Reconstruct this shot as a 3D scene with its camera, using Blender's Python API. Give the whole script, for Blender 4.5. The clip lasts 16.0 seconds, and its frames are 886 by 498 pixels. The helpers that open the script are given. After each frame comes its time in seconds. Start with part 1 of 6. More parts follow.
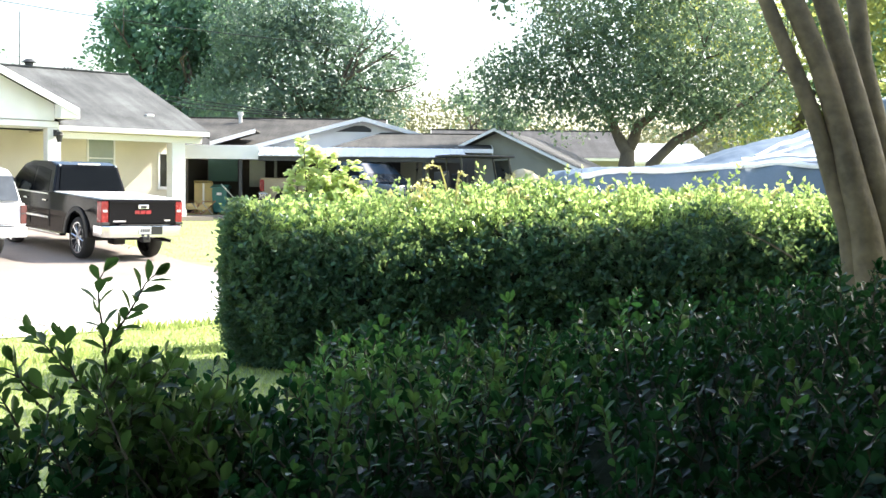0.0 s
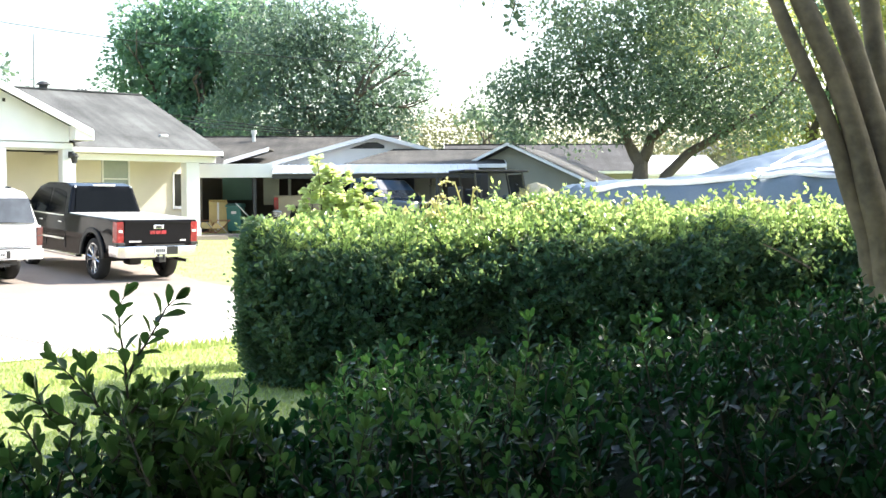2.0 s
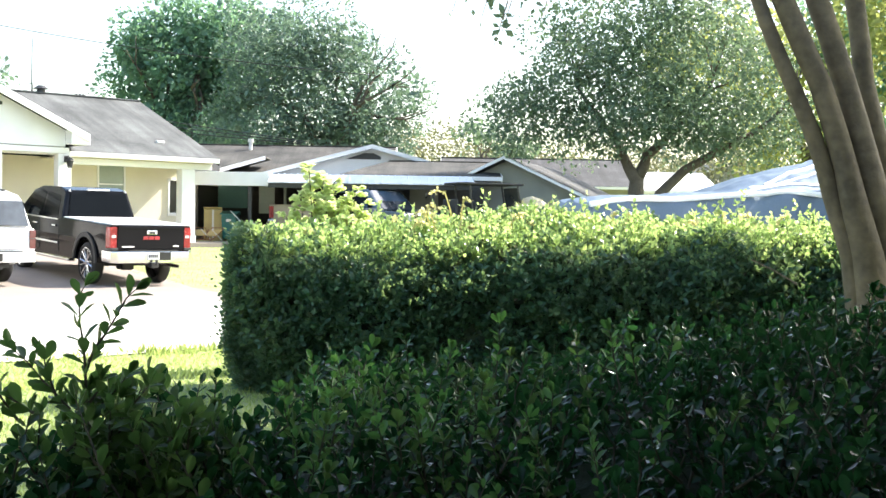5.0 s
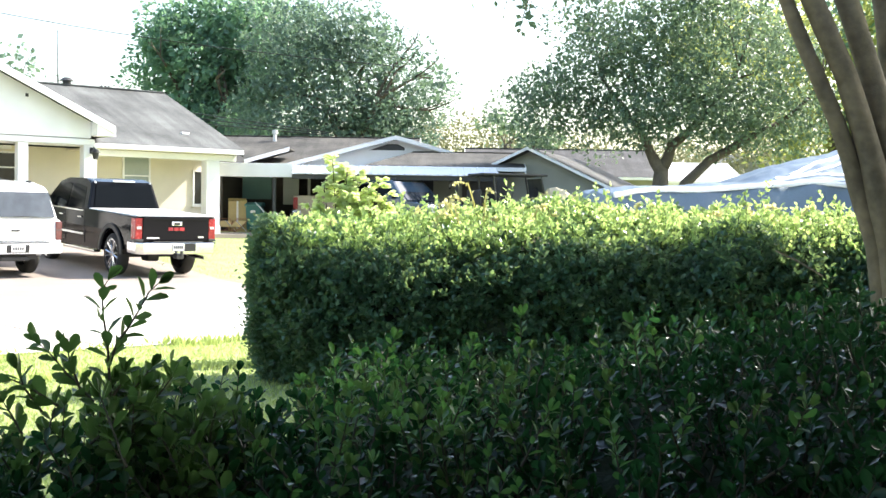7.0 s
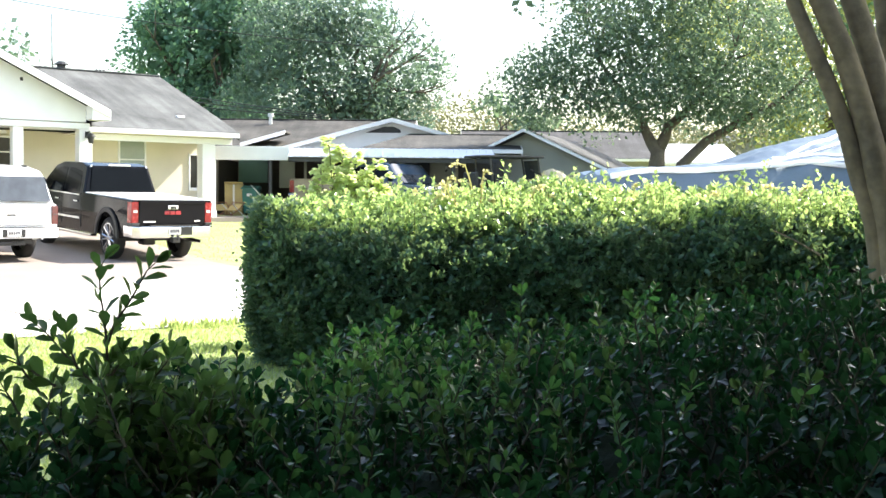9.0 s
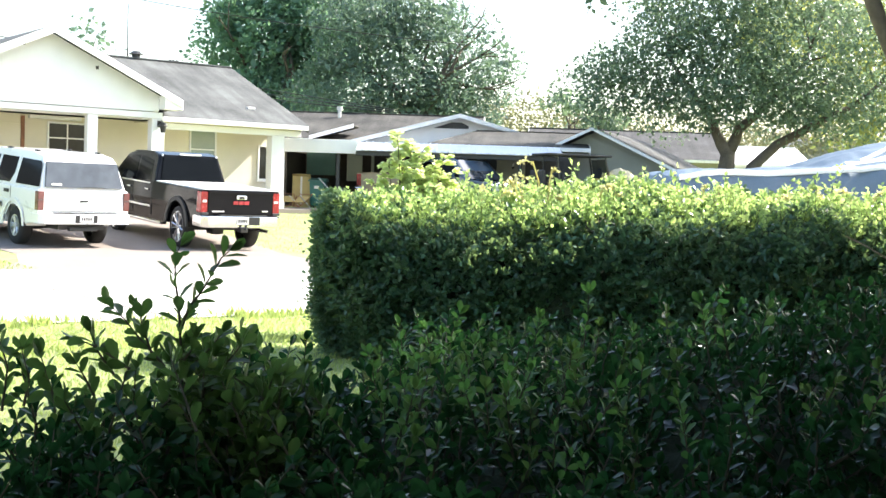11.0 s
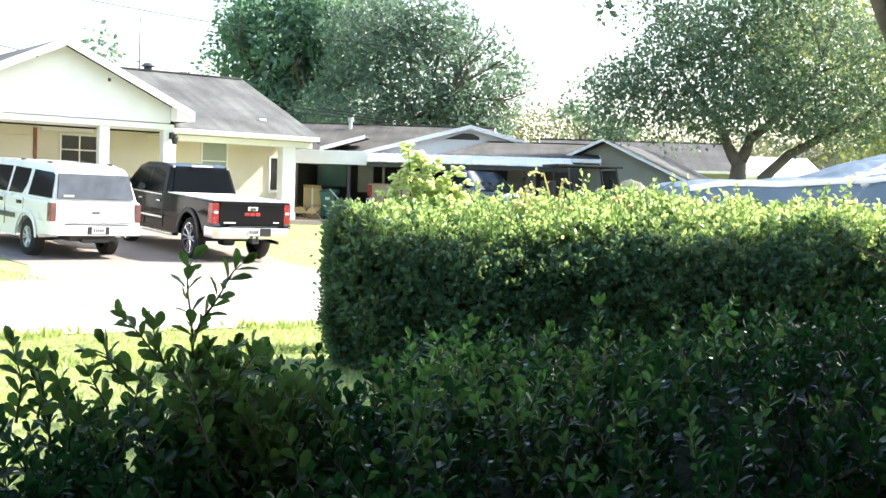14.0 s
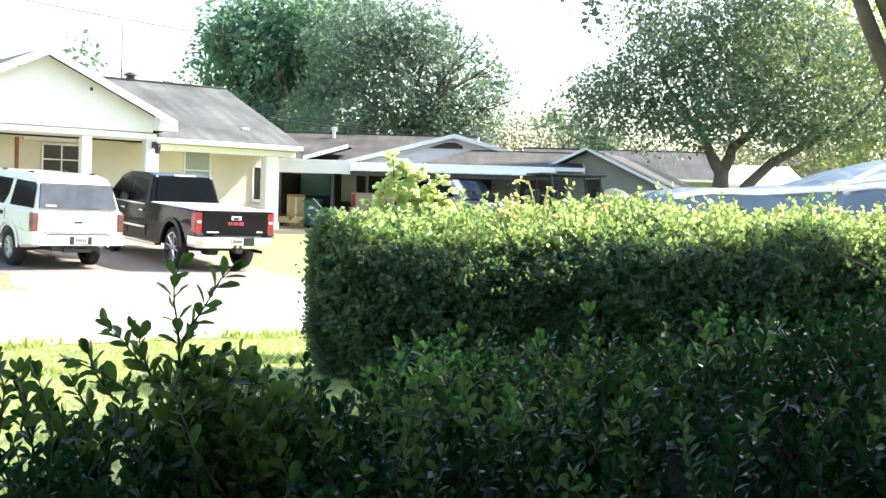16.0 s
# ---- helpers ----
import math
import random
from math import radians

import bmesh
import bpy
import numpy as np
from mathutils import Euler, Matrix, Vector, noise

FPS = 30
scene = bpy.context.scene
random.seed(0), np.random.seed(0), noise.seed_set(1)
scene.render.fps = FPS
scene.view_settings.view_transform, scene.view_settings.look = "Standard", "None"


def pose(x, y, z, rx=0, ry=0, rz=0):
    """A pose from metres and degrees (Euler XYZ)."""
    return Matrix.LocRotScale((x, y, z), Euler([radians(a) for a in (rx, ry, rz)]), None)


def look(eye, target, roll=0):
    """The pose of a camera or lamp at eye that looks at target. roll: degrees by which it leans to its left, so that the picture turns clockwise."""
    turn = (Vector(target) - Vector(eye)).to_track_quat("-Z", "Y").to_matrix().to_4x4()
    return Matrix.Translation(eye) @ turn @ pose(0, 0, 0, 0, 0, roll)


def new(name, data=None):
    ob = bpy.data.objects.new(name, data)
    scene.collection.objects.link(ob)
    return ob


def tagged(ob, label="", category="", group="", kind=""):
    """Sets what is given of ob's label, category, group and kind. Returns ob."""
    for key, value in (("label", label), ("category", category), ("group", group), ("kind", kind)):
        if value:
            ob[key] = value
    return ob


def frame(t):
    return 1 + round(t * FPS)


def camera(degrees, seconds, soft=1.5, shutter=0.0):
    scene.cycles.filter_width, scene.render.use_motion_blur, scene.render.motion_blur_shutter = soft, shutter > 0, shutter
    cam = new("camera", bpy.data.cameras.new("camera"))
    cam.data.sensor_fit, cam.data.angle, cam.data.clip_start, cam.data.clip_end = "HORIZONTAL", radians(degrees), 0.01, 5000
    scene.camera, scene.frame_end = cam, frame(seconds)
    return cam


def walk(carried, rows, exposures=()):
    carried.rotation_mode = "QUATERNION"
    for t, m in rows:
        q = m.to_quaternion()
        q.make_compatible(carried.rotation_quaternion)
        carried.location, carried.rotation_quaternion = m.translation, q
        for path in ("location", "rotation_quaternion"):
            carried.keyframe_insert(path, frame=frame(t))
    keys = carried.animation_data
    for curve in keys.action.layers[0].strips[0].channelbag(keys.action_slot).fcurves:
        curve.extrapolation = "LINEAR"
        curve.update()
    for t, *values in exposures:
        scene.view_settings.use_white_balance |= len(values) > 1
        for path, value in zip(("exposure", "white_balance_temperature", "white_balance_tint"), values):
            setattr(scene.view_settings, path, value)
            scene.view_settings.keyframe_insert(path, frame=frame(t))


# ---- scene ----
CLIP = 16.0
LENS = 40.0
EXPOSURE = 1.7
PATH = [
    (0.0, -0.0537, -0.0061, 1.3351, -1.619, -2.469, -0.582),
    (0.5, -0.0609, 0.0006, 1.3378, -1.725, -1.890, -1.103),
    (1.0, -0.0618, 0.0068, 1.3350, -1.744, -1.998, -1.281),
    (1.5, -0.0643, 0.0097, 1.3408, -0.794, -2.291, -0.616),
    (2.0, -0.0643, 0.0068, 1.3432, -0.975, -1.763, 0.310),
    (2.5, -0.0602, -0.0003, 1.3391, -0.373, -1.901, -0.713),
    (3.0, -0.0441, 0.0028, 1.3360, 0.808, -2.531, -0.985),
    (3.5, 0.0091, -0.0190, 1.3178, -0.028, -0.769, -0.527),
    (4.0, 0.0222, -0.0009, 1.3120, -2.857, -1.211, -0.763),
    (4.2, 0.0153, -0.0001, 1.3156, -1.871, -1.048, -0.466),
    (6.3, -0.0117, 0.0088, 1.3120, -0.356, -1.449, -1.261),
    (6.5, -0.0117, 0.0033, 1.3139, 0.523, -1.481, -1.191),
    (7.0, 0.0002, -0.0001, 1.3200, -0.000, -1.600, -0.800),
    (7.5, -0.0061, -0.0022, 1.3154, -0.693, -2.092, -0.986),
    (8.0, -0.0065, -0.0005, 1.3143, -0.607, -2.262, -1.138),
    (8.5, 0.0034, -0.0047, 1.3092, -1.021, -2.704, -0.780),
    (9.0, -0.0055, 0.0181, 1.3099, -0.170, -2.412, -0.491),
    (9.5, -0.0100, 0.0196, 1.3080, 1.317, -2.596, -0.785),
    (9.7, -0.0137, 0.0173, 1.3066, 1.659, -2.684, -1.098),
    (11.8, -0.0168, 0.0009, 1.3088, 3.225, -2.431, -1.761),
    (12.0, -0.0115, -0.0173, 1.3112, 3.247, -2.187, -1.681),
    (12.5, -0.0112, -0.0124, 1.3129, 3.335, -2.022, -1.506),
    (13.0, -0.0086, -0.0176, 1.3131, 3.564, -2.113, -1.586),
    (13.5, -0.0080, -0.0110, 1.3142, 2.843, -2.039, -1.565),
    (14.0, -0.0150, -0.0041, 1.3118, 3.430, -2.152, -1.846),
    (14.5, -0.0135, -0.0037, 1.3108, 3.004, -2.177, -1.948),
    (15.0, -0.0200, 0.0223, 1.3041, 2.735, -2.395, -1.683),
    (15.5, -0.0262, 0.0167, 1.3072, 2.495, -1.921, -1.629),
    (16.0, -0.0287, 0.0235, 1.3066, 2.649, -1.700, -1.706),
]
cam = camera(LENS, CLIP, 1.5)
walk(cam, [(t, pose(x, y, z, 90 + pitch, roll, yaw)) for t, x, y, z, yaw, pitch, roll in PATH],
     [(0.0, EXPOSURE), (16.0, EXPOSURE)])

# ---- world and sun: late-morning sun from ahead and to the right ----
SUN_AZ, SUN_EL = 64.0, 42.0
world = bpy.data.worlds.new("sky")
scene.world = world
world.use_nodes = True
wn = world.node_tree
sky = wn.nodes.new("ShaderNodeTexSky")
sky.sky_type = 'NISHITA'
sky.sun_disc = False
sky.sun_elevation, sky.sun_rotation = radians(SUN_EL), radians(SUN_AZ)
sky.dust_density, sky.air_density = 2.5, 1.2
wn.links.new(sky.outputs[0], wn.nodes["Background"].inputs[0])
wn.nodes["Background"].inputs[1].default_value = 0.15
sun_data = bpy.data.lights.new("sun", 'SUN')
sun_data.energy, sun_data.angle, sun_data.color = 5.0, radians(0.6), (1.0, 0.95, 0.86)
sun_way = Vector((math.sin(radians(SUN_AZ)) * math.cos(radians(SUN_EL)), math.cos(radians(SUN_AZ)) * math.cos(radians(SUN_EL)), math.sin(radians(SUN_EL))))
sun = new("sun", sun_data)
sun.matrix_world = look(sun_way * 60, (0, 0, 0))


# ---- materials ----
def material(name, color, rough=0.7, metal=0.0, vary=0.25, scale=6.0, fine=60.0, bump=0.15, coat=0.0, spec=0.5, piece=0.0):
    """A surface with noise at two scales in its colour, roughness and relief. piece: how far pieces differ."""
    m = bpy.data.materials.new(name)
    m.use_nodes = True
    n, l = m.node_tree.nodes, m.node_tree.links
    b = n["Principled BSDF"]
    co = n.new("ShaderNodeTexCoord")
    big, small = n.new("ShaderNodeTexNoise"), n.new("ShaderNodeTexNoise")
    for tex, s in ((big, scale), (small, fine)):
        tex.inputs["Scale"].default_value = s
        tex.inputs["Detail"].default_value = 5
        l.new(co.outputs["Object"], tex.inputs["Vector"])
    mix = n.new("ShaderNodeMath")
    mix.operation = 'MULTIPLY_ADD'
    mix.inputs[1].default_value = 0.6
    l.new(big.outputs["Fac"], mix.inputs[0])
    half = n.new("ShaderNodeMath")
    half.operation = 'MULTIPLY'
    half.inputs[1].default_value = 0.4
    l.new(small.outputs["Fac"], half.inputs[0])
    l.new(half.outputs[0], mix.inputs[2])
    ramp = n.new("ShaderNodeValToRGB")
    e = ramp.color_ramp.elements
    e[0].position, e[1].position = 0.3, 0.7
    e[0].color = tuple(c * (1 - vary) for c in color) + (1,)
    e[1].color = tuple(min(1, c * (1 + vary * 0.7)) for c in color) + (1,)
    l.new(mix.outputs[0], ramp.inputs[0])
    out = ramp.outputs[0]
    if piece:
        info = n.new("ShaderNodeObjectInfo")
        hsv = n.new("ShaderNodeHueSaturation")
        rng = n.new("ShaderNodeMapRange")
        rng.inputs["To Min"].default_value, rng.inputs["To Max"].default_value = 1 - piece, 1 + piece
        l.new(info.outputs["Random"], rng.inputs["Value"])
        l.new(rng.outputs[0], hsv.inputs["Value"])
        l.new(out, hsv.inputs["Color"])
        out = hsv.outputs[0]
    l.new(out, b.inputs["Base Color"])
    rr = n.new("ShaderNodeMapRange")
    rr.inputs["To Min"].default_value, rr.inputs["To Max"].default_value = max(0.02, rough - 0.1), min(1, rough + 0.1)
    l.new(big.outputs["Fac"], rr.inputs["Value"])
    l.new(rr.outputs[0], b.inputs["Roughness"])
    b.inputs["Metallic"].default_value = metal
    b.inputs["Coat Weight"].default_value = coat
    b.inputs["Coat Roughness"].default_value = 0.04
    b.inputs["Specular IOR Level"].default_value = spec
    if bump:
        bp = n.new("ShaderNodeBump")
        bp.inputs["Strength"].default_value = bump
        bp.inputs["Distance"].default_value = 0.02
        l.new(small.outputs["Fac"], bp.inputs["Height"])
        l.new(bp.outputs[0], b.inputs["Normal"])
    return m


def foliage(name, dark, light, through_color, share=0.4, rough=0.45, spec=0.5):
    """Leaves: each its own shade, a soft gloss, and light that comes through them."""
    m = bpy.data.materials.new(name)
    m.use_nodes = True
    n, l = m.node_tree.nodes, m.node_tree.links
    b, out = n["Principled BSDF"], n["Material Output"]
    geo = n.new("ShaderNodeNewGeometry")
    ramp = n.new("ShaderNodeValToRGB")
    ramp.color_ramp.elements[0].color = dark + (1,)
    ramp.color_ramp.elements[1].color = light + (1,)
    l.new(geo.outputs["Random Per Island"], ramp.inputs[0])
    co, tex = n.new("ShaderNodeTexCoord"), n.new("ShaderNodeTexNoise")
    tex.inputs["Scale"].default_value = 1.7
    l.new(co.outputs["Object"], tex.inputs["Vector"])
    hsv = n.new("ShaderNodeHueSaturation")
    rng = n.new("ShaderNodeMapRange")
    rng.inputs["To Min"].default_value, rng.inputs["To Max"].default_value = 0.6, 1.4
    l.new(tex.outputs["Fac"], rng.inputs["Value"])
    l.new(rng.outputs[0], hsv.inputs["Value"])
    l.new(ramp.outputs[0], hsv.inputs["Color"])
    l.new(hsv.outputs[0], b.inputs["Base Color"])
    b.inputs["Roughness"].default_value = rough
    b.inputs["Specular IOR Level"].default_value = spec
    tr = n.new("ShaderNodeBsdfTranslucent")
    tr.inputs["Color"].default_value = through_color + (1,)
    mx = n.new("ShaderNodeMixShader")
    mx.inputs[0].default_value = share
    l.new(b.outputs[0], mx.inputs[1])
    l.new(tr.outputs[0], mx.inputs[2])
    l.new(mx.outputs[0], out.inputs["Surface"])
    return m


def streaked(name, color, rough, direction, pitch, depth=0.3, vary=0.3):
    """Roof covering with courses across the slope and dark streaks."""
    m = material(name, color, rough, vary=vary, scale=0.9, fine=30, bump=0.3)
    n, l = m.node_tree.nodes, m.node_tree.links
    co, wave = n.new("ShaderNodeTexCoord"), n.new("ShaderNodeTexWave")
    wave.bands_direction = direction
    wave.inputs["Scale"].default_value = 0.314 / pitch
    wave.inputs["Distortion"].default_value = 0.6
    wave.inputs["Detail"].default_value = 2
    wave.wave_profile = 'SAW'
    l.new(co.outputs["Object"], wave.inputs["Vector"])
    b = n["Principled BSDF"]
    # rain streaks that run down the slope, and blotches of lichen
    mp, run = n.new("ShaderNodeMapping"), n.new("ShaderNodeTexNoise")
    mp.inputs["Scale"].default_value = (2.4, 0.22, 0.22)
    run.inputs["Scale"].default_value, run.inputs["Detail"].default_value = 1.6, 6
    l.new(co.outputs["Object"], mp.inputs["Vector"])
    l.new(mp.outputs[0], run.inputs["Vector"])
    wash, shade = n.new("ShaderNodeMapRange"), n.new("ShaderNodeHueSaturation")
    wash.inputs["From Min"].default_value, wash.inputs["From Max"].default_value = 0.32, 0.62
    wash.inputs["To Min"].default_value, wash.inputs["To Max"].default_value = 0.74, 1.15
    l.new(run.outputs["Fac"], wash.inputs["Value"])
    l.new(wash.outputs[0], shade.inputs["Value"])
    l.new(b.inputs["Base Color"].links[0].from_socket, shade.inputs["Color"])
    l.new(shade.outputs[0], b.inputs["Base Color"])
    bp = n.new("ShaderNodeBump")
    bp.inputs["Strength"].default_value = depth
    bp.inputs["Distance"].default_value = 0.02
    l.new(wave.outputs["Fac"], bp.inputs["Height"])
    l.new(b.inputs["Normal"].links[0].from_socket, bp.inputs["Normal"])
    l.new(bp.outputs[0], b.inputs["Normal"])
    return m


GRASS = material("grass", (0.27, 0.315, 0.115), 0.9, vary=0.45, scale=1.3, fine=45, bump=0.8)
BLADE = foliage("grass blade", (0.20, 0.27, 0.075), (0.39, 0.45, 0.17), (0.54, 0.64, 0.20), 0.4, 0.6, 0.2)
CONCRETE = material("concrete", (0.50, 0.47, 0.43), 0.85, vary=0.16, scale=0.7, fine=40, bump=0.25)
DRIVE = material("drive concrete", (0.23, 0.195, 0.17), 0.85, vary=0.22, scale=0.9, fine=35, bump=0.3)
WHITE = material("white paint", (0.80, 0.80, 0.79), 0.6, vary=0.06, scale=2, fine=50, bump=0.05)
CREAM = material("cream painted wall", (0.70, 0.65, 0.52), 0.75, vary=0.08, scale=1.5, fine=60, bump=0.1)
GREYWALL = material("grey green siding", (0.30, 0.30, 0.25), 0.8, vary=0.12, scale=1.5, fine=40, bump=0.1)
SHINGLE = streaked("grey shingle", (0.085, 0.089, 0.088), 0.9, 'Z', 0.075, vary=0.7)
SHINGLE2 = streaked("brown grey shingle", (0.056, 0.053, 0.047), 0.9, 'Z', 0.075, vary=0.95)
SHINGLE3 = streaked("old dark shingle", (0.052, 0.052, 0.054), 0.9, 'Z', 0.075, vary=0.8)
METAL = material("galvanised sheet", (0.62, 0.63, 0.64), 0.35, 0.7, 0.2, 2, 30, 0.1)
DARKMETAL = material("dark metal", (0.05, 0.05, 0.05), 0.5, 0.4, 0.3, 4, 50, 0.1)
CHROME = material("chrome", (0.75, 0.75, 0.76), 0.12, 1.0, 0.06, 5, 40, 0.02)
BLACKPAINT = material("black car paint", (0.005, 0.005, 0.006), 0.06, 0.0, 0.2, 3, 60, 0.0, coat=0.0, spec=0.16)
WHITEPAINT = material("white car paint", (0.80, 0.80, 0.80), 0.3, 0.0, 0.04, 3, 60, 0.0, coat=0.8)
BLUEPAINT = material("dark blue car paint", (0.05, 0.085, 0.13), 0.2, 0.0, 0.15, 3, 60, 0.0, coat=1.0)
TANPAINT = material("tan car paint", (0.42, 0.35, 0.27), 0.35, 0.2, 0.12, 3, 60, 0.0, coat=0.6)
TYRE = material("tyre rubber", (0.022, 0.021, 0.02), 0.85, vary=0.3, scale=8, fine=60, bump=0.3)
TRIM = material("black plastic trim", (0.02, 0.02, 0.02), 0.55, vary=0.3, scale=5, fine=60, bump=0.1)
TINT = material("dark tinted glass", (0.005, 0.006, 0.007), 0.05, vary=0.2, scale=1.5, fine=9, bump=0.0, spec=0.06)
GREYGLASS = material("grey car glass", (0.06, 0.068, 0.078), 0.06, vary=0.4, scale=1.2, fine=5, bump=0.0, spec=0.5, coat=0.25)
WINDOWGLASS = material("house window glass", (0.02, 0.026, 0.028), 0.05, vary=0.3, scale=1.5, fine=9, bump=0.0, spec=0.35)
CURTAIN = material("pale green blind", (0.30, 0.36, 0.32), 0.6, vary=0.1, scale=2, fine=30, bump=0.05, coat=0.7)
REDLAMP = material("red lamp lens", (0.34, 0.012, 0.012), 0.25, vary=0.5, scale=14, fine=60, bump=0.1, coat=0.3)
AMBERRED = material("old lamp lens", (0.13, 0.032, 0.028), 0.25, vary=0.3, scale=20, fine=80, bump=0.1, coat=0.8)
BADGE = material("red badge", (0.50, 0.02, 0.03), 0.3, vary=0.1, bump=0, coat=0.5)
PALE = material("pale print", (0.65, 0.65, 0.63), 0.5, vary=0.1, bump=0)
DARKPRINT = material("dark print", (0.05, 0.05, 0.06), 0.5, vary=0.1, bump=0)
TEAL = material("teal painted panel", (0.09, 0.21, 0.20), 0.6, vary=0.15, scale=2, fine=40, bump=0.1)
BINGREEN = material("teal green bin plastic", (0.02, 0.14, 0.12), 0.45, vary=0.2, scale=3, fine=60, bump=0.1)
TANBOX = material("tan cardboard", (0.46, 0.36, 0.16), 0.8, vary=0.2, scale=3, fine=50, bump=0.2)
RUST = material("rusty tube", (0.30, 0.14, 0.08), 0.7, 0.2, 0.4, 6, 60, 0.3)
SHADEBOARD = material("dark shade board", (0.06, 0.055, 0.05), 0.85, vary=0.3, scale=2, fine=30, bump=0.2)
CANVAS = material("blue grey tarpaulin", (0.125, 0.17, 0.225), 0.5, vary=0.15, scale=1.3, fine=35, bump=0.15)
CANVASHEM = material("pale tarpaulin hem", (0.80, 0.82, 0.84), 0.5, vary=0.1, scale=2, fine=35, bump=0.1)
BARK = material("grey oak bark", (0.12, 0.10, 0.08), 0.9, vary=0.45, scale=3, fine=22, bump=0.9)
CREPE = material("smooth tan bark", (0.15, 0.115, 0.075), 0.65, vary=0.75, scale=3.2, fine=18, bump=0.4)
TWIG = material("twig bark", (0.045, 0.042, 0.022), 0.8, vary=0.4, scale=20, fine=90, bump=0.3)
WIRE = material("black wire", (0.03, 0.03, 0.03), 0.6, vary=0.1, bump=0)
# next two leaf colours are made lighter and bluer to carry distance haze
LEAF_DARK = foliage("hazy dark tree leaf", (0.028, 0.080, 0.070), (0.135, 0.245, 0.18), (0.28, 0.48, 0.24), 0.38)
LEAF_GREY = foliage("hazy grey green tree leaf", (0.046, 0.092, 0.080), (0.135, 0.20, 0.165), (0.20, 0.30, 0.18), 0.36)
LEAF_OAK = foliage("oak leaf", (0.036, 0.080, 0.060), (0.125, 0.19, 0.13), (0.21, 0.30, 0.16), 0.42)
LEAF_OLIVE = foliage("olive thicket leaf", (0.085, 0.095, 0.055), (0.20, 0.20, 0.12), (0.22, 0.23, 0.10), 0.35)
# the yellow of sun through the crown is put into this leaf colour
LEAF_SUNNY = foliage("sunlit yellow green leaf", (0.11, 0.15, 0.05), (0.25, 0.29, 0.10), (0.46, 0.50, 0.15), 0.45)
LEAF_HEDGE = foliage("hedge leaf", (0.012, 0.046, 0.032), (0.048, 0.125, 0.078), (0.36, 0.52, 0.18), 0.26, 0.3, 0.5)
# far darker than leaf green: the bush's shade is put into this colour
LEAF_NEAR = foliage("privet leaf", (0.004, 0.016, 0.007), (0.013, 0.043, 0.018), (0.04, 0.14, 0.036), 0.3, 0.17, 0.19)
# young growth, brightened so its colour carries the sun on the hedge
LEAF_YOUNG_LIT = foliage("young sunlit leaf", (0.10, 0.20, 0.05), (0.37, 0.48, 0.18), (0.58, 0.74, 0.25), 0.45, 0.28)
LEAF_FRESH = foliage("fresh lit privet leaf", (0.014, 0.045, 0.015), (0.075, 0.16, 0.048), (0.14, 0.32, 0.065), 0.4, 0.28, 0.3)
LEAF_GOLD = foliage("golden shrub leaf", (0.44, 0.52, 0.21), (0.68, 0.75, 0.40), (0.84, 0.92, 0.46), 0.5, 0.45)
LEAF_DRY = foliage("dry leaf", (0.42, 0.38, 0.20), (0.70, 0.66, 0.42), (0.80, 0.76, 0.36), 0.5, 0.6, 0.2)
CUTTINGS = material("dry cuttings", (0.50, 0.44, 0.31), 0.9, vary=0.35, scale=3, fine=30, bump=0.6)
LEAF_SPRIG = foliage("olive privet leaf", (0.012, 0.030, 0.010), (0.036, 0.075, 0.024), (0.15, 0.28, 0.06), 0.36, 0.3, 0.25)
CORE = material("dark core for leaf shade", (0.018, 0.032, 0.015), 0.95, vary=0.4, scale=8, fine=50, bump=0.6)


# ---- building helpers ----
def root(name, m, label, category, group=""):
    ob = new(name)
    ob.matrix_world = m
    ob.empty_display_size = 0.2
    return tagged(ob, label, category, group)


def part(name, bm, mat, parent, label="", smooth=False):
    me = bpy.data.meshes.new(name)
    bmesh.ops.recalc_face_normals(bm, faces=bm.faces[:])
    bm.to_mesh(me)
    bm.free()
    if smooth:
        me.shade_smooth()
    me.materials.append(mat)
    ob = new(name, me)
    if parent:
        ob.parent = parent
    if label:
        tagged(ob, label)
    return ob


def box(bm, x0, x1, y0, y1, z0, z1, bev=0.0):
    v = [bm.verts.new((x, y, z)) for x in (x0, x1) for y in (y0, y1) for z in (z0, z1)]
    fs = [bm.faces.new([v[i] for i in q]) for q in ((0, 1, 3, 2), (4, 6, 7, 5), (0, 4, 5, 1), (2, 3, 7, 6), (0, 2, 6, 4), (1, 5, 7, 3))]
    if bev:
        bmesh.ops.bevel(bm, geom=list({e for f in fs for e in f.edges}), offset=bev, segments=2, affect='EDGES', profile=0.6)
    return bm


def boxed(*a, **k):
    return box(bmesh.new(), *a, **k)


def prism(bm, pts, axis, a, b, bev=0.0, pinch=None):
    """Extrude an outline along x, y or z. pts are the other two coordinates in xyz order; pinch(p) gives a half-width factor."""
    def place(p, w):
        return {"x": (w, p[0], p[1]), "y": (p[0], w, p[1]), "z": (p[0], p[1], w)}[axis]
    mid = (a + b) / 2
    k = pinch or (lambda p: 1.0)
    r1 = [bm.verts.new(place(p, mid + (a - mid) * k(p))) for p in pts]
    r2 = [bm.verts.new(place(p, mid + (b - mid) * k(p))) for p in pts]
    fs = [bm.faces.new(r1), bm.faces.new(r2[::-1])]
    n = len(pts)
    for i in range(n):
        fs.append(bm.faces.new((r1[i], r2[i], r2[(i + 1) % n], r1[(i + 1) % n])))
    if bev:
        es = list(fs[0].edges) + list(fs[1].edges)
        bmesh.ops.bevel(bm, geom=es, offset=bev, segments=2, affect='EDGES', profile=0.6)
    return bm


def prismed(*a, **k):
    return prism(bmesh.new(), *a, **k)


